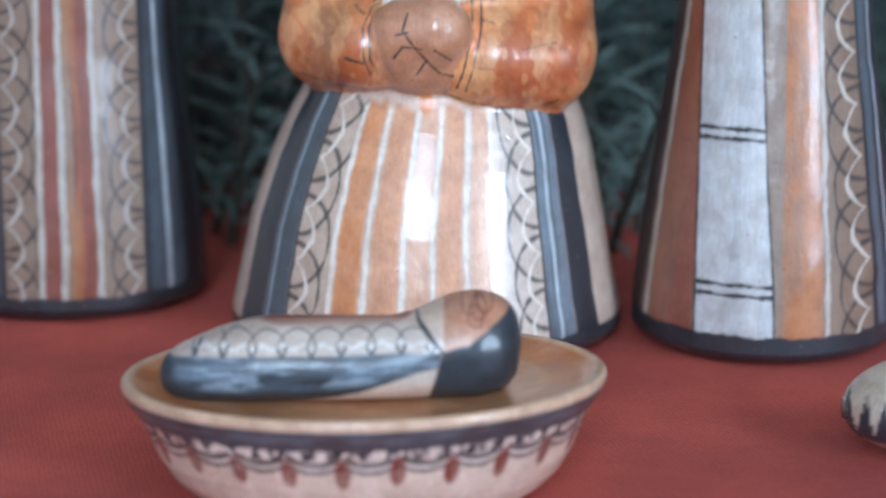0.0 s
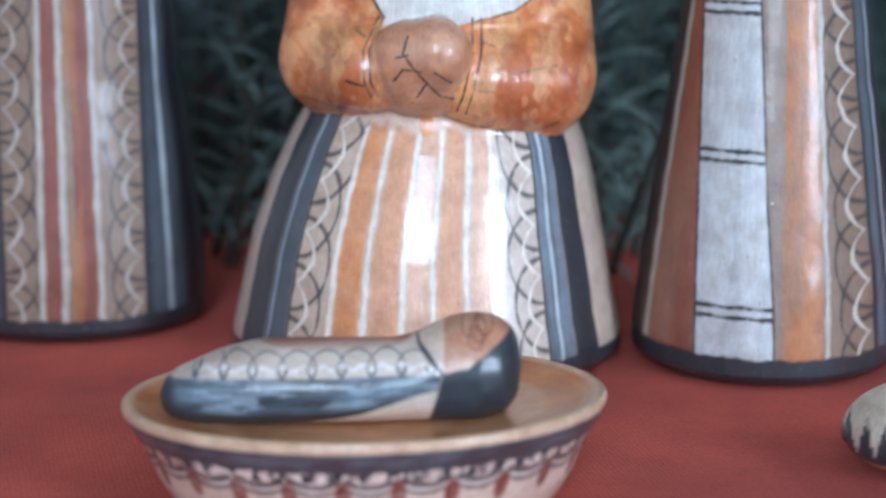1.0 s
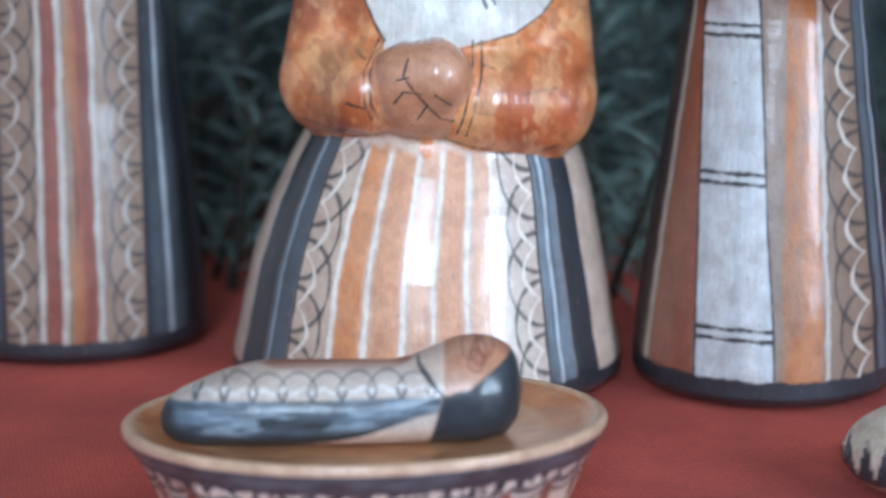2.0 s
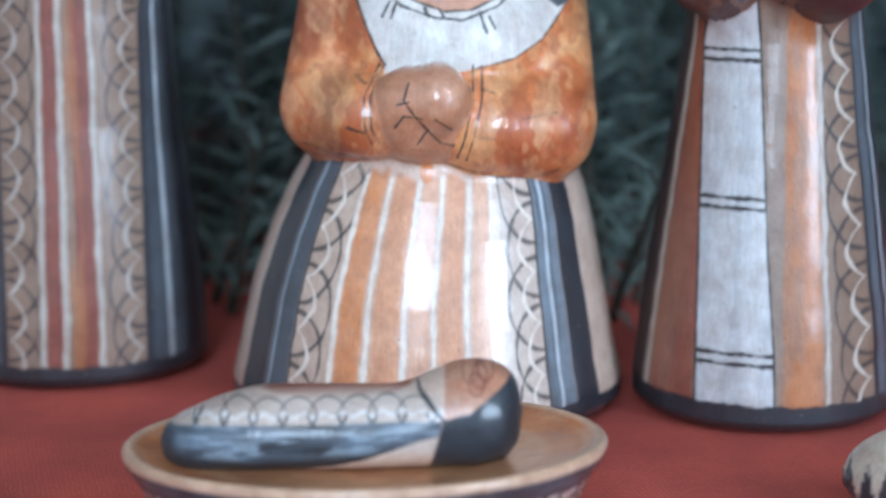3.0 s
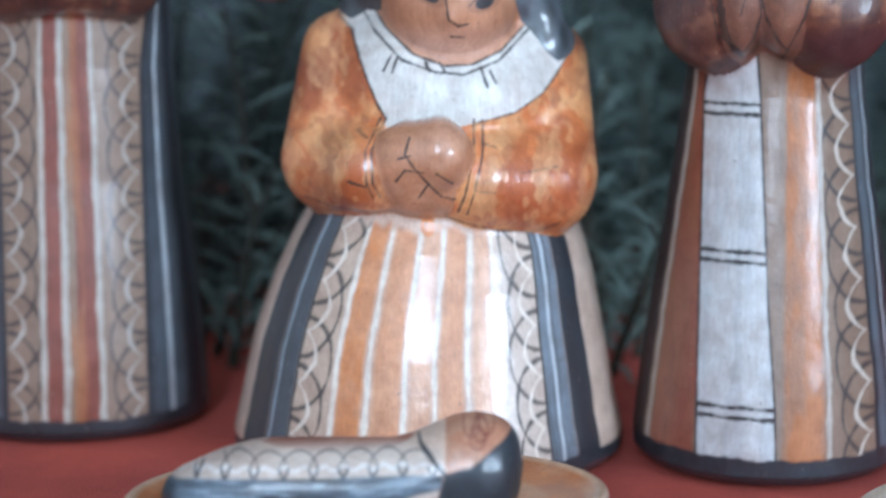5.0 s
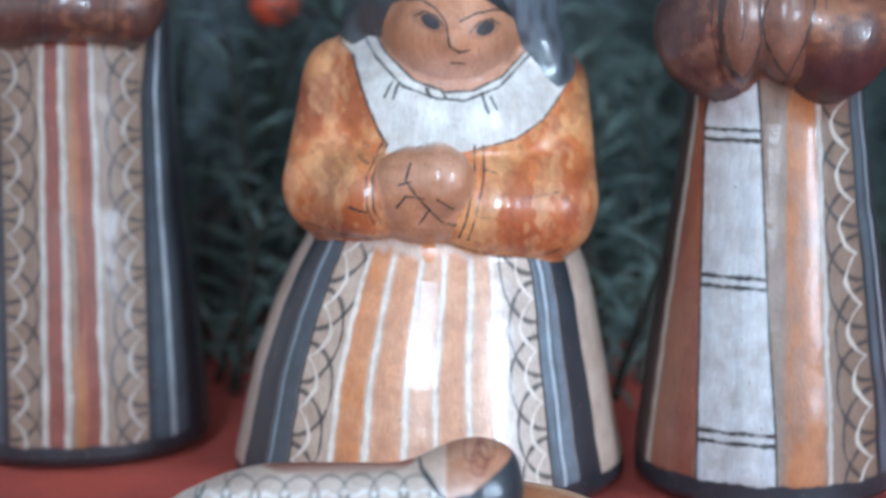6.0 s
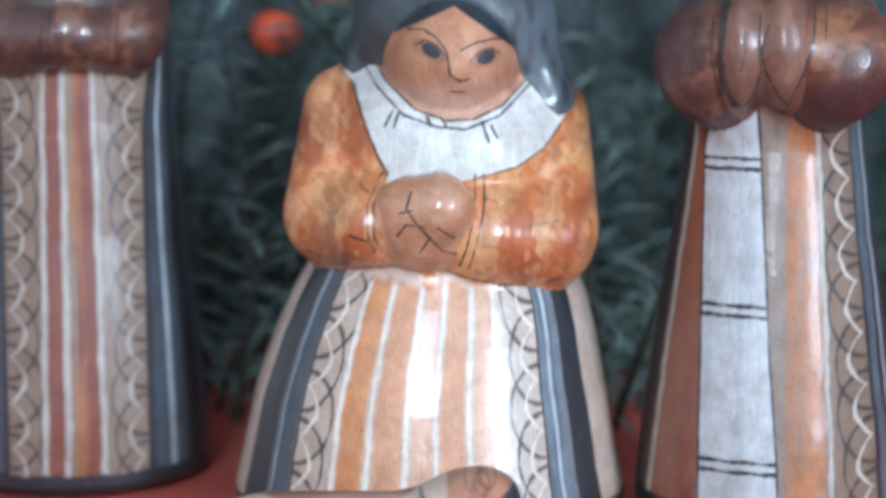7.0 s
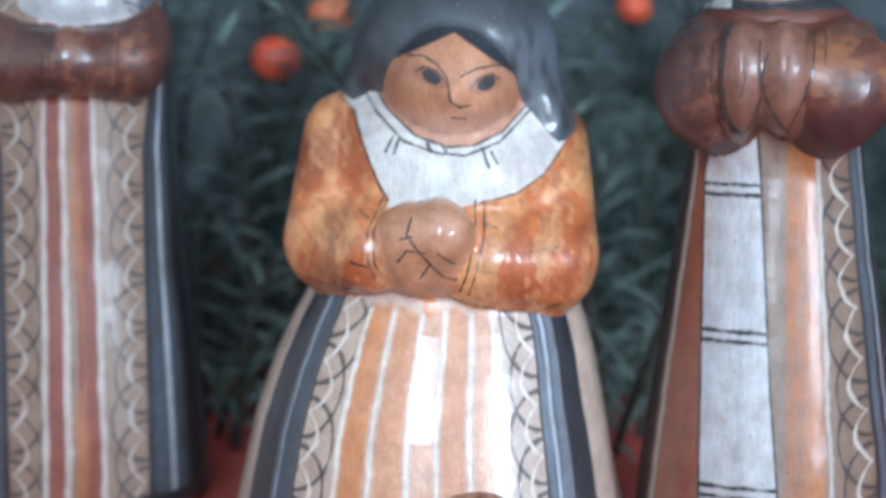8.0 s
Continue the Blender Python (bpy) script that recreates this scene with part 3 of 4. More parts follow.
def cloth_paint(x, y, z, which):
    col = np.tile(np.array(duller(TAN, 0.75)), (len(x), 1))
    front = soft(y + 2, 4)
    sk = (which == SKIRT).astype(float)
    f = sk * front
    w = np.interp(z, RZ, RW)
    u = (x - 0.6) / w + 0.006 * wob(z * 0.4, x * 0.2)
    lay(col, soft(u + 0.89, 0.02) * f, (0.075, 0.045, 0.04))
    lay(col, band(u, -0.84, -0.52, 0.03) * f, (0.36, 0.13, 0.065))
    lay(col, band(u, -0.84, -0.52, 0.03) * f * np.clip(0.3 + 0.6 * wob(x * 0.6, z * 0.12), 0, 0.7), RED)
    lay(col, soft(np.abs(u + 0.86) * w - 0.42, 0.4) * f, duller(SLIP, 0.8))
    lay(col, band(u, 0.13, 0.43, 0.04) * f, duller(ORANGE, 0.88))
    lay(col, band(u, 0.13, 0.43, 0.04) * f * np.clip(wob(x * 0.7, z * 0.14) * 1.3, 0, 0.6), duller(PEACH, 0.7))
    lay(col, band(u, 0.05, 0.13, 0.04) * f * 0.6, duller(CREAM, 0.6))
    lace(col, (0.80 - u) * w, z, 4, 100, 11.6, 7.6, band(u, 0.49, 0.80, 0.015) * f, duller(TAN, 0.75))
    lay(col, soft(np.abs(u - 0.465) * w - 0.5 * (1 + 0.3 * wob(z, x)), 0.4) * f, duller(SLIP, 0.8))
    lay(col, soft(0.80 - u, 0.015) * f, INK)
    lay(col, soft(np.abs(u - 0.86) * w - 0.8, 0.6) * f, GREY)
    lay(col, soft(np.abs(u - 0.93) * w - 0.3, 0.4) * f, (0.55, 0.62, 0.68))
    # the white cloth that hangs down the front
    xl = np.interp(z, [0, 18, 87, 100], [-15.0, -15.0, -15.2, -13.5])
    xr = np.interp(z, [0, 18, 40, 87, 98], [3.4, 2.6, 0.6, -2.4, -3.4])
    cl = soft(xl - x, 0.35) * soft(x - xr, 0.35) * f
    lay(col, cl, (0.80, 0.81, 0.81))
    lay(col, cl * np.clip(wob(x * 1.4, z * 0.12) * 0.6, 0, 0.3), (0.50, 0.55, 0.60))
    for zc in (16.5, 51.2, 84.0):
        for dz in (-1.15, 1.15):
            lay(col, soft(np.abs(z - zc - dz + 0.25 * wob(x * 0.5, z * 0.01)) - 0.42 * (1 + 0.4 * wob(x * 1.5, z)), 0.4) * cl, LINE)
    for e in (xl, xr):
        lay(col, soft(np.abs(x - e) - 0.26 * (1 + 0.3 * wob(z * 0.9, z * 0.3)), 0.35) * f * 0.95, LINE)
    lay(col, soft(z - 6.3 - 0.3 * wob(x, z), 0.5) * sk, INK)
    lay(col, soft(-y - 2, 4) * sk, INK)
    lay(col, soft(113 - z, 1) * sk, (0.045, 0.050, 0.060))
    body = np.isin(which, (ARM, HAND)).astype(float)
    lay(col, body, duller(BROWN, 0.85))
    lay(col, body * np.clip(wob(x * 0.3, z * 0.3) * 1.2, 0, 0.6), (0.32, 0.115, 0.05))
    lay(col, body * np.clip(wob(x * 0.75 + 3, z * 0.55) * 1.5 - 0.1, 0, 0.6), (0.42, 0.19, 0.095))
    lay(col, body * np.clip(-wob(x * 0.55, z * 0.5 + 2) * 1.6 - 0.1, 0, 0.75), (0.085, 0.026, 0.020))
    # shading put into the arms' colour: dark below and left, highlight upper right
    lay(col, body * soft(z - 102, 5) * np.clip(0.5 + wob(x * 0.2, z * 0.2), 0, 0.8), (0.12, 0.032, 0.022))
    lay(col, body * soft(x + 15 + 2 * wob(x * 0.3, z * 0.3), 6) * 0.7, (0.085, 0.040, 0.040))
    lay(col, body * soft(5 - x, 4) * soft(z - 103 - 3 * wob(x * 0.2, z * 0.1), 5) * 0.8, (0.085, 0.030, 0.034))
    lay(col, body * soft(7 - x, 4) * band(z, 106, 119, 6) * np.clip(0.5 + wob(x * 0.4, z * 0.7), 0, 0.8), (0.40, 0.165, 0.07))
    lay(col, (which == HAND) * 0.75, (0.33, 0.155, 0.10))
    for pts, wd in (([(-10, 124), (-11.2, 116), (-11.8, 109), (-10.6, 102), (-6.7, 96.5)], 1.5), ([(-13.3, 117.4), (-13.5, 109), (-11.8, 100.6)], 0.45),
                    ([(-3, 118), (-3.2, 112), (-2.6, 106), (-4.1, 100.6), (-6.7, 97)], 0.5), ([(-1.2, 115.5), (-2.6, 110.4), (-1.8, 106), (0.6, 101.3), (3.3, 98)], 0.6),
                    ([(8.8, 123), (8.5, 112), (6.5, 105), (3.3, 98.5), (2.3, 96)], 0.55), ([(11.3, 123), (11.0, 113)], 0.4), ([(-7, 114), (-6, 110), (-7, 106)], 0.35)):
        lay(col, stroke(x, z, pts, wd) * body * front * 0.85, LINE)
    to = (which == TORSO).astype(float)
    lay(col, to, (0.045, 0.050, 0.060))
    lay(col, to * soft(z - 124.5 - 0.4 * wob(x, z), 0.6), duller(BROWN, 0.9))
    lay(col, to * band(x, -19, -9.8, 0.6) * soft(124.8 - z, 0.5), WHITE)
    lay(col, to * stroke(x, z, [(-15, 124), (-14, 129)], 0.5), LINE)
    he = (which == HEAD).astype(float)
    lay(col, he, SKIN)
    lay(col, he * soft(141 - np.abs(x) * 0.6 - z, 0.8), INK)
    lay(col, (which == HOOD).astype(float), (0.075, 0.085, 0.10))
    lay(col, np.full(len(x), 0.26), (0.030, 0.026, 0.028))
    return col


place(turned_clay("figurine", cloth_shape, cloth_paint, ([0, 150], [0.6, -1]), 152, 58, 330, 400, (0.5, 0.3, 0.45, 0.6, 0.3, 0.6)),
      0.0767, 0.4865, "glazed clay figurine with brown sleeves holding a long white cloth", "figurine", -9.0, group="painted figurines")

# ---- the dish ----
DISH = (-0.0144, 0.375)
DZ = [0, 1.0, 4, 8, 13.4, 16.5, 20.5, 22.0]
DS = [0.72, 0.75, 0.81, 0.86, 0.905, 0.94, 0.992, 1.0]
DA, DB = 45.5, 32.5


def lofted(name, rings, cols, gloss=1.0):
    """Closed skin over rings of equal length (millimetres), capped at both ends, with painted colours."""
    m, n = len(rings), len(rings[0])
    verts = np.concatenate(rings) / 1000
    faces = [(j * n + i, j * n + (i + 1) % n, (j + 1) * n + (i + 1) % n, (j + 1) * n + i) for j in range(m - 1) for i in range(n)]
    faces += [tuple(range(n))[::-1], tuple((m - 1) * n + i for i in range(n))]
    me = bpy.data.meshes.new(name)
    me.from_pydata(verts.tolist(), [], faces)
    me.polygons.foreach_set("use_smooth", [True] * len(me.polygons))
    a = me.color_attributes.new("glaze", "FLOAT_COLOR", "POINT")
    a.data.foreach_set("color", np.concatenate([cols, np.full((len(cols), 1), gloss)], 1).ravel())
    me.materials.append(GLAZE)
    return new(name, me)


def oval_dish():
    prof = [(np.interp(z, DZ, DS), z) for z in np.linspace(0, 22, 70)]
    prof += [(0.998, 22.7), (0.988, 23.2), (0.972, 23.4), (0.955, 23.2), (0.935, 22.7), (0.91, 22.0)]
    prof += [(s, 19.2 + 2.8 * (s / 0.91) ** 3) for s in np.linspace(0.89, 0.03, 24)]
    th = np.radians(np.concatenate([np.linspace(180, 360, 420, endpoint=False), np.linspace(0, 180, 120, endpoint=False)]))
    rings, kinds = [], []
    for i, (s, z) in enumerate(prof):
        rings.append(np.stack([DA * s * np.cos(th), DB * s * np.sin(th), np.full(len(th), z * 0.945)], 1))
        kinds.append(np.full(len(th), i))
    p, k = np.concatenate(rings), np.concatenate(kinds)
    x, y, z = p.T
    z = z / 0.945
    ang = np.arctan2(y / DB, x / DA)
    # arc length round the rim, zero in front
    fine = np.linspace(-math.pi, math.pi, 2000)
    ds = np.hypot(DA * np.sin(fine), DB * np.cos(fine)) * (fine[1] - fine[0])
    arc = np.interp(ang, fine, np.cumsum(ds)) - np.interp(-math.pi / 2, fine, np.cumsum(ds))
    col = np.tile(np.array(CREAM), (len(x), 1))
    out = k < 70
    wall = out.astype(float)
    step = 10.8
    ph = (arc / step + 0.30) % 1 - 0.5           # zero at the middle of a swag
    lay(col, wall * band(z, 12.0, 17.5, 0.6), (0.60, 0.50, 0.44))
    lay(col, wall * soft(np.abs(z - 13.9 - 5.5 * ph * ph + 0.3 * wob(arc, z)) - 0.75, 0.6) * 0.9, (0.075, 0.066, 0.066))
    lay(col, wall * soft(np.abs(z - 12.2 - 6.5 * ph * ph + 0.2 * wob(arc, z)) - 0.5, 0.6) * 0.8, (0.13, 0.10, 0.09))
    lay(col, wall * soft(np.abs(z - 15.3 - 1.6 * np.abs(np.sin(arc * 0.87))) - 0.55, 0.5), SLIP)
    marks = np.clip(wob(arc * 2.2, z * 1.6) * 3.0 - 0.4, 0, 1)
    lay(col, wall * band(z, 14.8, 18.0, 0.6) * marks, INK)
    leaf = np.abs((arc / 3.6 + 0.12 * np.sin(arc)) % 1 - 0.5) * 3.6
    lay(col, wall * soft(leaf - 0.55 - 0.2 * wob(arc, z), 0.4) * band(z, 15.8 + 0.8 * wob(arc * 0.8, z * 0), 18.0, 0.5) * 0.85, (0.060, 0.060, 0.072))
    lay(col, wall * soft(np.abs(z - 13.1 - 6.0 * ph * ph) - 0.22, 0.4) * 0.8, SLIP)
    drop = np.abs((arc / step + 0.80) % 1 - 0.5) * step
    lay(col, wall * soft((np.hypot(drop / 1.6, (z - 12.0 - 0.4 * wob(arc * 0.3, z * 0)) / 3.1) - 1) * 1.5, 0.6) * (0.85 + 0.2 * wob(arc * 2, z)), (0.19, 0.045, 0.028))
    lay(col, wall * band(z, 17.1 + 0.25 * wob(arc, z), 21.3 + 0.12 * wob(arc * 0.5, z), 0.4), (0.055, 0.058, 0.07))
    lay(col, wall * soft(21.3 + 0.12 * wob(arc * 0.5, z) - z, 0.4), (0.62, 0.44, 0.31))
    lay(col, wall * band(z, 18.2, 20.6, 1.2) * np.clip(0.25 + 0.5 * wob(arc * 0.4, z), 0, 0.5), GREY)
    lip = ((k >= 70) & (k < 78)).astype(float)
    lay(col, lip, (0.60, 0.40, 0.26))
    streaks = np.clip(0.3 + wob(arc * 0.22, z * 0.3), 0, 1)
    inner = (k >= 76).astype(float)
    lay(col, inner, (0.60, 0.31, 0.145))
    lay(col, inner * np.clip(wob(x * 0.35, y * 0.35), 0, 0.5), (0.46, 0.19, 0.075))
    lay(col, ((k >= 74) & (k < 80)) * (0.6 + 0.35 * streaks), (0.50, 0.165, 0.042))
    ob = lofted("dish", rings, col)
    ob.matrix_world = pose(DISH[0], DISH[1], 0.0009, 0, -1.1, 0)
    return tagged(ob, "oval glazed clay dish, tan rim, dark band and red drops", "dish")


oval_dish()


# ---- the slipper-shaped piece lying in the dish ----
def slipper():
    xs = np.concatenate([-37.2 + 5 * np.linspace(0.004, 1, 30) ** 2, np.linspace(-32, 24, 190)[1:], 30.0 - 6 * np.linspace(1, 0.004, 40)[1:] ** 2])
    top = np.interp(xs, [-37.2, -36.3, -34, -31, -26, -20.7, -16, -4, 6, 9.5, 12, 14.6, 18, 21.8, 25.5, 28.1, 29.4, 30.0],
                    [24.0, 26.6, 28.6, 29.9, 32.0, 33.4, 33.9, 33.7, 33.5, 34.3, 35.4, 36.6, 37.9, 38.3, 37.6, 35.8, 33.4, 29.0])
    bot = np.interp(xs, [-37.2, -36, -33, -28, 22, 27, 29.3, 30.0], [23.0, 20.6, 19.2, 18.8, 18.8, 20.0, 23.0, 28.0])
    half = np.interp(xs, [-37.2, -36.3, -34, -30, -20, -5, 8, 14, 22, 27, 29.3, 30.0], [0.8, 4, 7.0, 9.2, 10.6, 10.8, 10.2, 10.0, 10.2, 8.0, 4.5, 0.8])
    smoothing = np.ones(9) / 9
    top[6:-6], half[6:-6], bot[6:-6] = (np.convolve(np.pad(v, 4, "edge"), smoothing, "valid")[6:-6] for v in (top, half, bot))
    th = np.linspace(0, 2 * math.pi, 160, endpoint=False) - math.pi / 2
    rings = []
    for x, t, b, h in zip(xs, top, bot, half):
        c, s = np.cos(th), np.sin(th)
        mid = b + (t - b) * 0.45
        yy = h * np.sign(c) * np.abs(c) ** 0.95
        zz = np.where(s > 0, mid + (t - mid) * np.abs(s) ** 1.0, mid - (mid - b) * np.abs(s) ** 0.7)
        rings.append(np.stack([np.full(160, x), -yy, zz], 1))
    p = np.concatenate(rings)
    x, y, z = p.T
    tp = np.repeat(top, 160)
    col = np.tile(np.array(CREAM), (len(x), 1))
    lay(col, soft(np.hypot((x + 4) / 14, y / 5.5) - 1, 0.12) * soft(31.5 - z, 0.5), (0.30, 0.085, 0.04))
    fr = soft(y, 2)
    hi = np.interp(x, [-37, -30, -20, 0, 14], [27.4, 28.5, 29.0, 29.0, 29.2])
    loz = np.interp(x, [-37, -20, -10, 0, 14], [18, 18.8, 20.0, 22.0, 26.6])
    side = fr * soft(x - 15.2, 0.5)
    lay(col, side * soft(hi - 5.6 - z, 0.4) * soft(z - 33.5, 1.5), (0.60, 0.51, 0.44))
    for i in range(9):
        c = -32.5 + i * 5.4
        d = np.abs(np.hypot((x - c) / 3.4, (z - hi - 1.4) / 2.6) - 1) * 2.6
        lay(col, side * soft(d - 0.10, 0.32) * soft(hi - z, 0.4) * 0.85, LINE)
    lay(col, side * soft(np.abs(z - hi - 1.5 - 0.35 * np.sin(x * 1.75)) - 0.34, 0.4), (0.76, 0.74, 0.72))
    for i in range(9):
        c = -32.5 + i * 5.4
        for s in (-1, 1):
            lay(col, side * stroke(x, z, [(c + 2.7, 28.9), (c + 2.7 + s * 0.9, 30.6)], 0.36), INK)
    dark = side * soft(loz - z, 0.5) * soft(z - hi, 0.5)
    lay(col, dark, (0.026, 0.031, 0.040))
    brushed = dark * soft(np.interp(x, [-37, -20, 0, 14], [24.0, 22.4, 23.4, 26.6]) - z, 1.6)
    lay(col, brushed * np.clip(0.55 + 0.6 * wob(x * 0.30, z * 1.5), 0, 0.9), (0.125, 0.165, 0.215))
    lay(col, brushed * np.clip(1.8 * wob(x * 0.5 + 3, z * 2.2) - 0.5, 0, 0.6), (0.30, 0.37, 0.44))
    # faint highlight along the top of the dark side, painted in
    lay(col, dark * soft(np.abs(z - hi + 1.6) - 0.35, 0.5) * 0.35, (0.24, 0.29, 0.34))
    lay(col, soft(x + 33.5, 2) * fr * soft(z - 27.2, 1) * 0.8, INK)
    cap = soft(14.6 + np.clip(z - 26, -8, 4) * 0.3 - x, 0.5)
    lay(col, cap, (0.45, 0.215, 0.125))
    lay(col, cap * np.clip(wob(x * 0.7, y * 0.7 + z * 0.5), 0, 0.5), (0.52, 0.33, 0.23))
    edge = np.interp(x, [13, 15.6, 20, 27, 30], [28.0, 29.2, 30.6, 35.0, 37.0])
    lay(col, cap * soft(z - edge - 0.2 * wob(x, z), 0.5), INK)
    lay(col, stroke(x, z, [(10.0, 36.2), (11.4, 34.0), (15.6, 29.2)], 0.75) * fr, INK)
    for cx, cz in ((20.5, 37.2), (22.2, 36.4), (23.4, 37.4), (21.6, 35.2)):
        lay(col, soft(np.abs(np.hypot((x - cx) / 1.4, (z - cz) / 1.7) - 1) - 0.1, 0.25) * cap * 0.85, (0.20, 0.045, 0.03))
    ob = lofted("clay_slipper", rings, col, 0.45)
    ob.matrix_world = pose(DISH[0] - 0.0006, DISH[1] - 0.003, 0.0002, 0, -1.1, 0)
    return tagged(ob, "slipper-shaped glazed clay piece, blue-black sides and brown toe", "ornament")


slipper()


# ---- the small piece on the cloth beside the dish ----
def small_ornament():
    xs = np.concatenate([-17 + 4 * np.linspace(0.01, 1, 14) ** 2, np.linspace(-13, 13, 60)[1:], 17 - 4 * np.linspace(1, 0.01, 14)[1:] ** 2])
    th = np.linspace(0, 2 * math.pi, 72, endpoint=False) - math.pi / 2
    rings = []
    for x in xs:
        k = max(0.05, 1 - abs(x / 17.05) ** 2.6) ** 0.5
        c, s = np.cos(th), np.sin(th)
        zc = 8.6 + 0.12 * x * 0.4
        rings.append(np.stack([np.full(72, x), -11 * k * c, np.maximum(0.0, zc + (8.6 + 0.05 * x) * k * np.sign(s) * np.abs(s) ** 0.85)], 1))
    p = np.concatenate(rings)
    x, y, z = p.T
    col = np.tile(np.array((0.52, 0.45, 0.36)), (len(x), 1))
    low = soft(z - 4.2, 0.8)
    lay(col, low, (0.42, 0.24, 0.17))
    q = x - y * 0.3
    teeth = 3.5 + 6.5 * np.abs(((q + 16) / 3.4) % 1 - 0.5) * 2
    lay(col, soft(z - np.where(q < -3, teeth + 1.5, teeth * 0.6), 0.6) * soft(3.6 - z, 0.6), INK)
    lay(col, soft(np.abs(z - 13.0 - 0.5 * wob(x, y)) - 0.5, 0.6) * 0.35, (0.35, 0.24, 0.15))
    ob = lofted("clay_ornament", rings, col)
    ob.matrix_world = pose(0.0982, 0.391, 0.0013) @ Matrix.Scale(1.16, 4)
    return tagged(ob, "small cream clay piece painted with black petals on red cloth", "ornament")


small_ornament()


# ---- evergreen sprigs behind the figurines ----
def sprig_meshes(seed, length, density=1050, long=1.0):
    """Stem and needles of one sprig that grows up from its foot."""
    rnd = random.Random(seed)
    stem, need = bmesh.new(), bmesh.new()
    pts, p, d = [], Vector((0, 0, 0)), Vector((rnd.uniform(-0.45, 0.45), rnd.uniform(-0.3, 0.2), 1)).normalized()
    n = 16
    for i in range(n + 1):
        pts.append(p.copy())
        d = (d + Vector((rnd.uniform(-0.10, 0.10), rnd.uniform(-0.10, 0.08), 0))).normalized()
        p = p + d * length / n
    last = None
    for i, q in enumerate(pts):
        r = 0.0016 * (1 - 0.75 * i / n)
        ring = [stem.verts.new(q + Vector((r * math.cos(a * math.pi / 3), r * math.sin(a * math.pi / 3), 0))) for a in range(6)]
        if last:
            for a in range(6):
                stem.faces.new((last[a], last[(a + 1) % 6], ring[(a + 1) % 6], ring[a]))
        last = ring
    count = int(length * density)
    for i in range(count):
        f = ((i + rnd.random()) / count) ** 1.15
        k = min(int(f * n), n - 1)
        q = pts[k].lerp(pts[k + 1], f * n - k) if f < 1 else pts[-1]
        a = i * 2.4 + rnd.uniform(-0.4, 0.4)
        up = rnd.uniform(-0.1, 1.0)
        way = Vector((math.cos(a), math.sin(a), up)).normalized()
        ln = rnd.uniform(0.015, 0.028) * (1.1 - 0.35 * f) * long
        side = way.cross(Vector((0, 0, 1))).normalized() * rnd.uniform(0.0008, 0.0013)
        lift = side.cross(way).normalized() * 0.0004
        sag = Vector((0, 0, -0.12 * ln))
        mid, tip = q + way * ln * 0.5, q + way * ln + sag
        v = [need.verts.new(c) for c in (q - side * 0.4, q + side * 0.4, mid + side, mid - side, tip, mid + lift * 2, mid - lift)]
        for t in ((0, 1, 5), (1, 2, 5), (2, 4, 5), (4, 3, 5), (3, 0, 5), (1, 0, 6), (2, 1, 6), (4, 2, 6), (3, 4, 6), (0, 3, 6)):
            need.faces.new([v[c] for c in t])
    return stem, need


def sprig(seed, length, density=1050, long=1.0, mat=NEEDLE):
    root = tagged(new("evergreen_sprig"), "upright dark green needle sprig standing behind the figurines", "plant", "evergreen sprigs")
    s, nd = sprig_meshes(seed, length, density, long)
    part("stem", s, STEM, root, "", True)
    tagged(part("needles", nd, mat, root), kind="stuff")
    return root


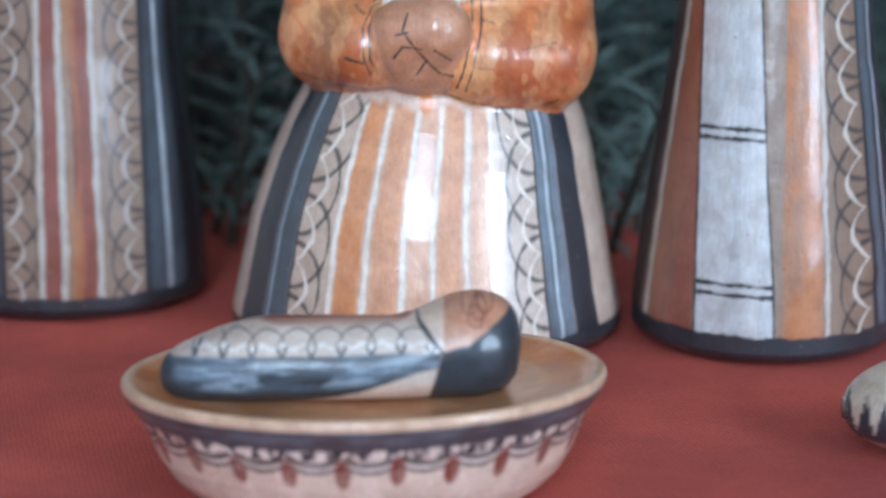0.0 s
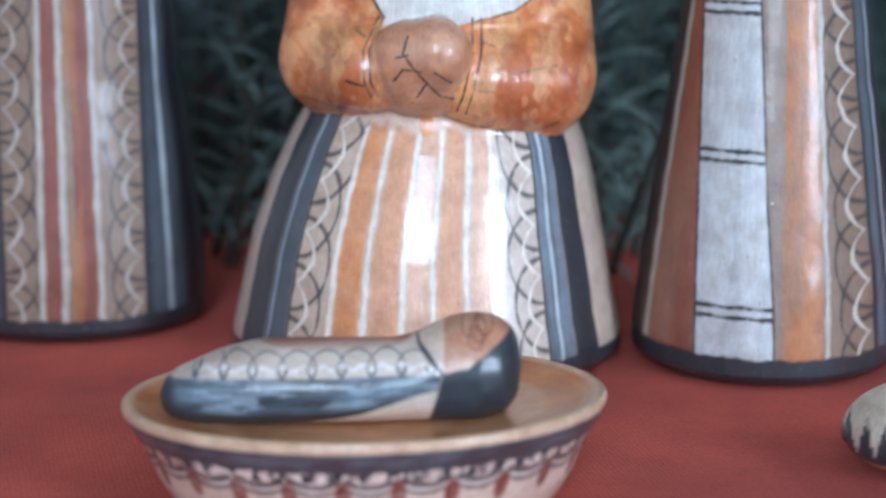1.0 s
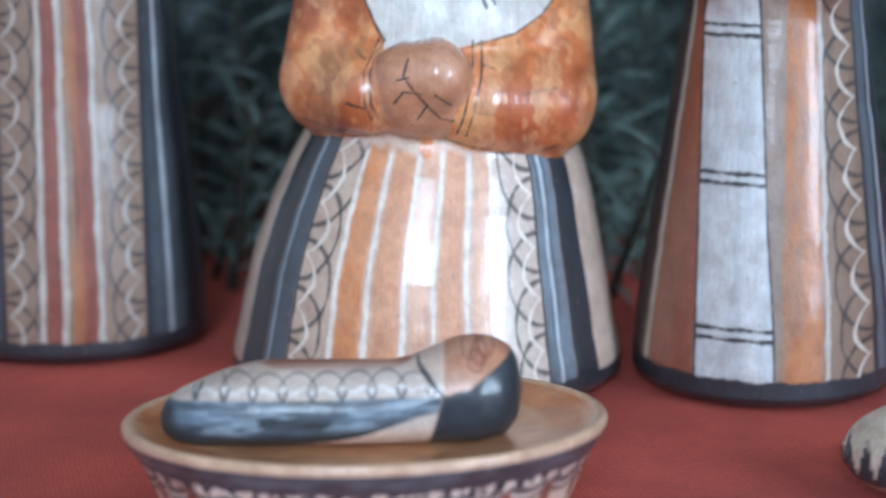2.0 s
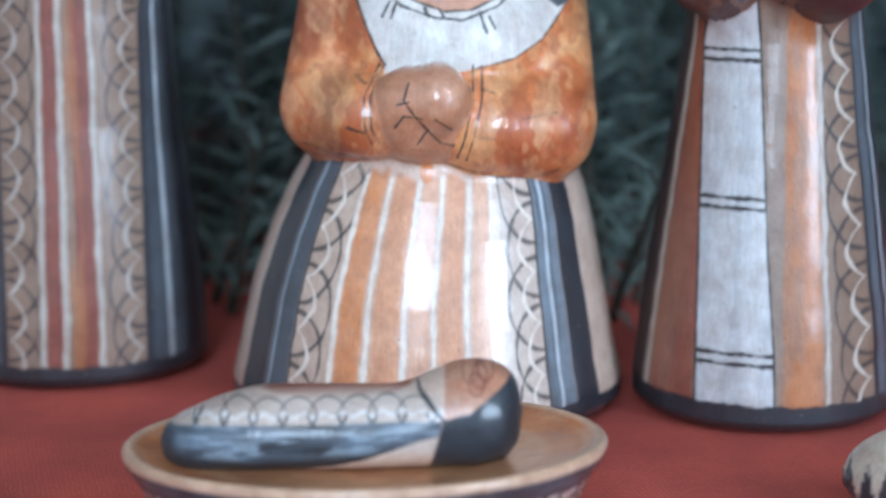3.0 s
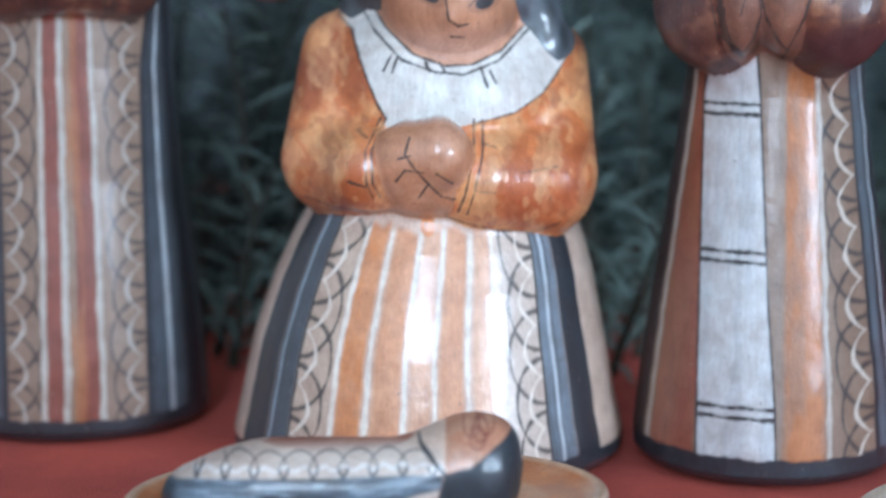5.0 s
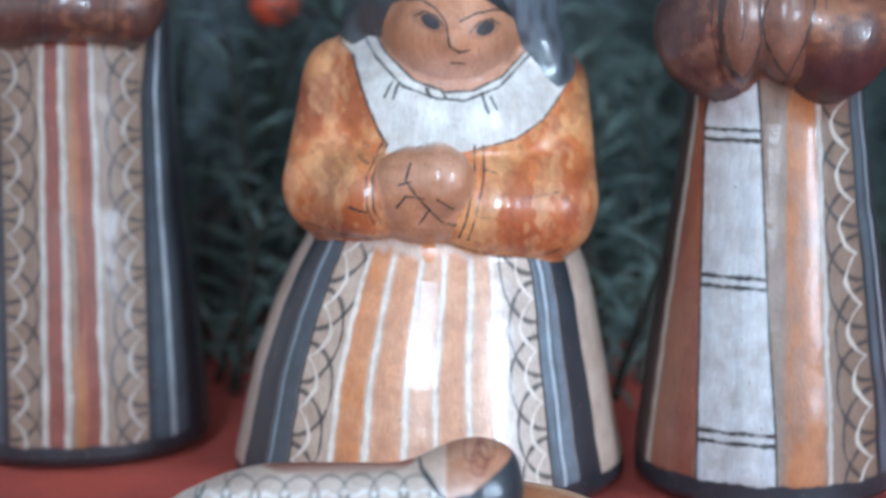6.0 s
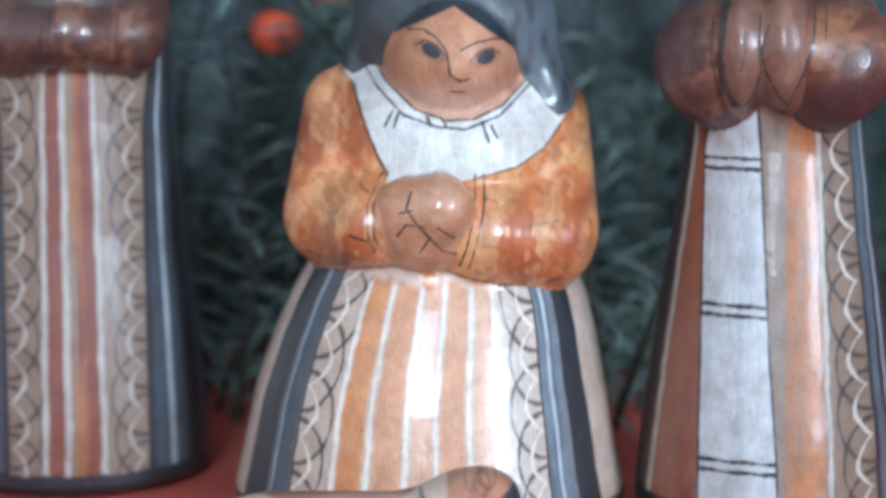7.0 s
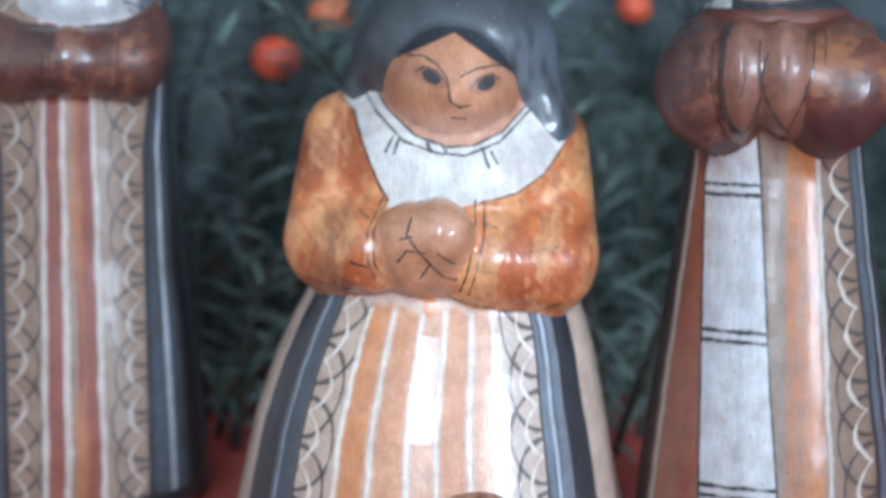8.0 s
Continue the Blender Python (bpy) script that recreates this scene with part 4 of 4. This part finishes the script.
kinds = [sprig(11 + i, ln) for i, ln in enumerate((0.06, 0.09, 0.12, 0.15, 0.17))]
rng = random.Random(5)
spots = [(-0.072, 0.615), (0.060, 0.622), (-0.045, 0.66), (0.075, 0.65), (0.03, 0.64)]
for ob, (sx_, sy_) in zip(kinds, spots):
    ob.matrix_world = pose(sx_, sy_, 0.001, 0, 0, rng.uniform(0, 360))
for i in range(100):
    y_ = 0.618 + 0.20 * rng.random() ** 0.9
    x_ = rng.uniform(-0.34, 0.34) * y_
    copy_thing(kinds[i % 5], pose(x_, y_, 0.001, rng.uniform(-18, 8), rng.uniform(-24, 24), rng.uniform(0, 360)))

# sparser, paler tips that show in the gaps between the figurines
for i, (x_, y_, ln_, lean) in enumerate(((-0.0600, 0.585, 0.060, 14), (-0.0480, 0.60, 0.085, 22), (-0.0660, 0.60, 0.045, -8), (0.0465, 0.575, 0.062, -6),
                                         (0.0400, 0.59, 0.085, 10), (0.0560, 0.60, 0.045, 14), (-0.055, 0.61, 0.115, -10), (0.047, 0.61, 0.12, 6))):
    ob = sprig(40 + i, ln_, 300, 1.2, NEEDLE_PALE)
    ob.matrix_world = pose(x_, y_ - 0.012, 0.001, -4, lean, 40 * i)


def berry(x, y, z, r, mat, label):
    root = tagged(new("berry"), label, "berry", "berries among the sprigs")
    bm = bmesh.new()
    bmesh.ops.create_uvsphere(bm, u_segments=24, v_segments=14, radius=r)
    for v in bm.verts:
        v.co.z *= 0.93
        v.co.z -= 0.12 * r * math.exp(-((v.co.x ** 2 + v.co.y ** 2) / (0.1 * r * r))) * (1 if v.co.z > 0 else -0.6)
    part("fruit", bm, mat, root, "", True)
    st = bmesh.new()
    bmesh.ops.create_cone(st, segments=8, radius1=0.0009, radius2=0.0006, depth=0.03, matrix=Matrix.Translation((0, 0.012, r + 0.006)) @ Matrix.Rotation(radians(-45), 4, "X"))
    part("stalk", st, STEM, root, "", True)
    root.matrix_world = pose(x, y, z, 0, 0, 20)


berry(-0.0522, 0.638, 0.1078, 0.0078, BERRY, "round orange-red berry hanging among dark green sprigs")
berry(-0.0360, 0.645, 0.1216, 0.0070, BERRY_GLARE, "orange berry with glare in its colour, hanging among dark green sprigs")
berry(0.0580, 0.645, 0.1232, 0.0056, BERRY, "small red berry hanging among dark green sprigs")
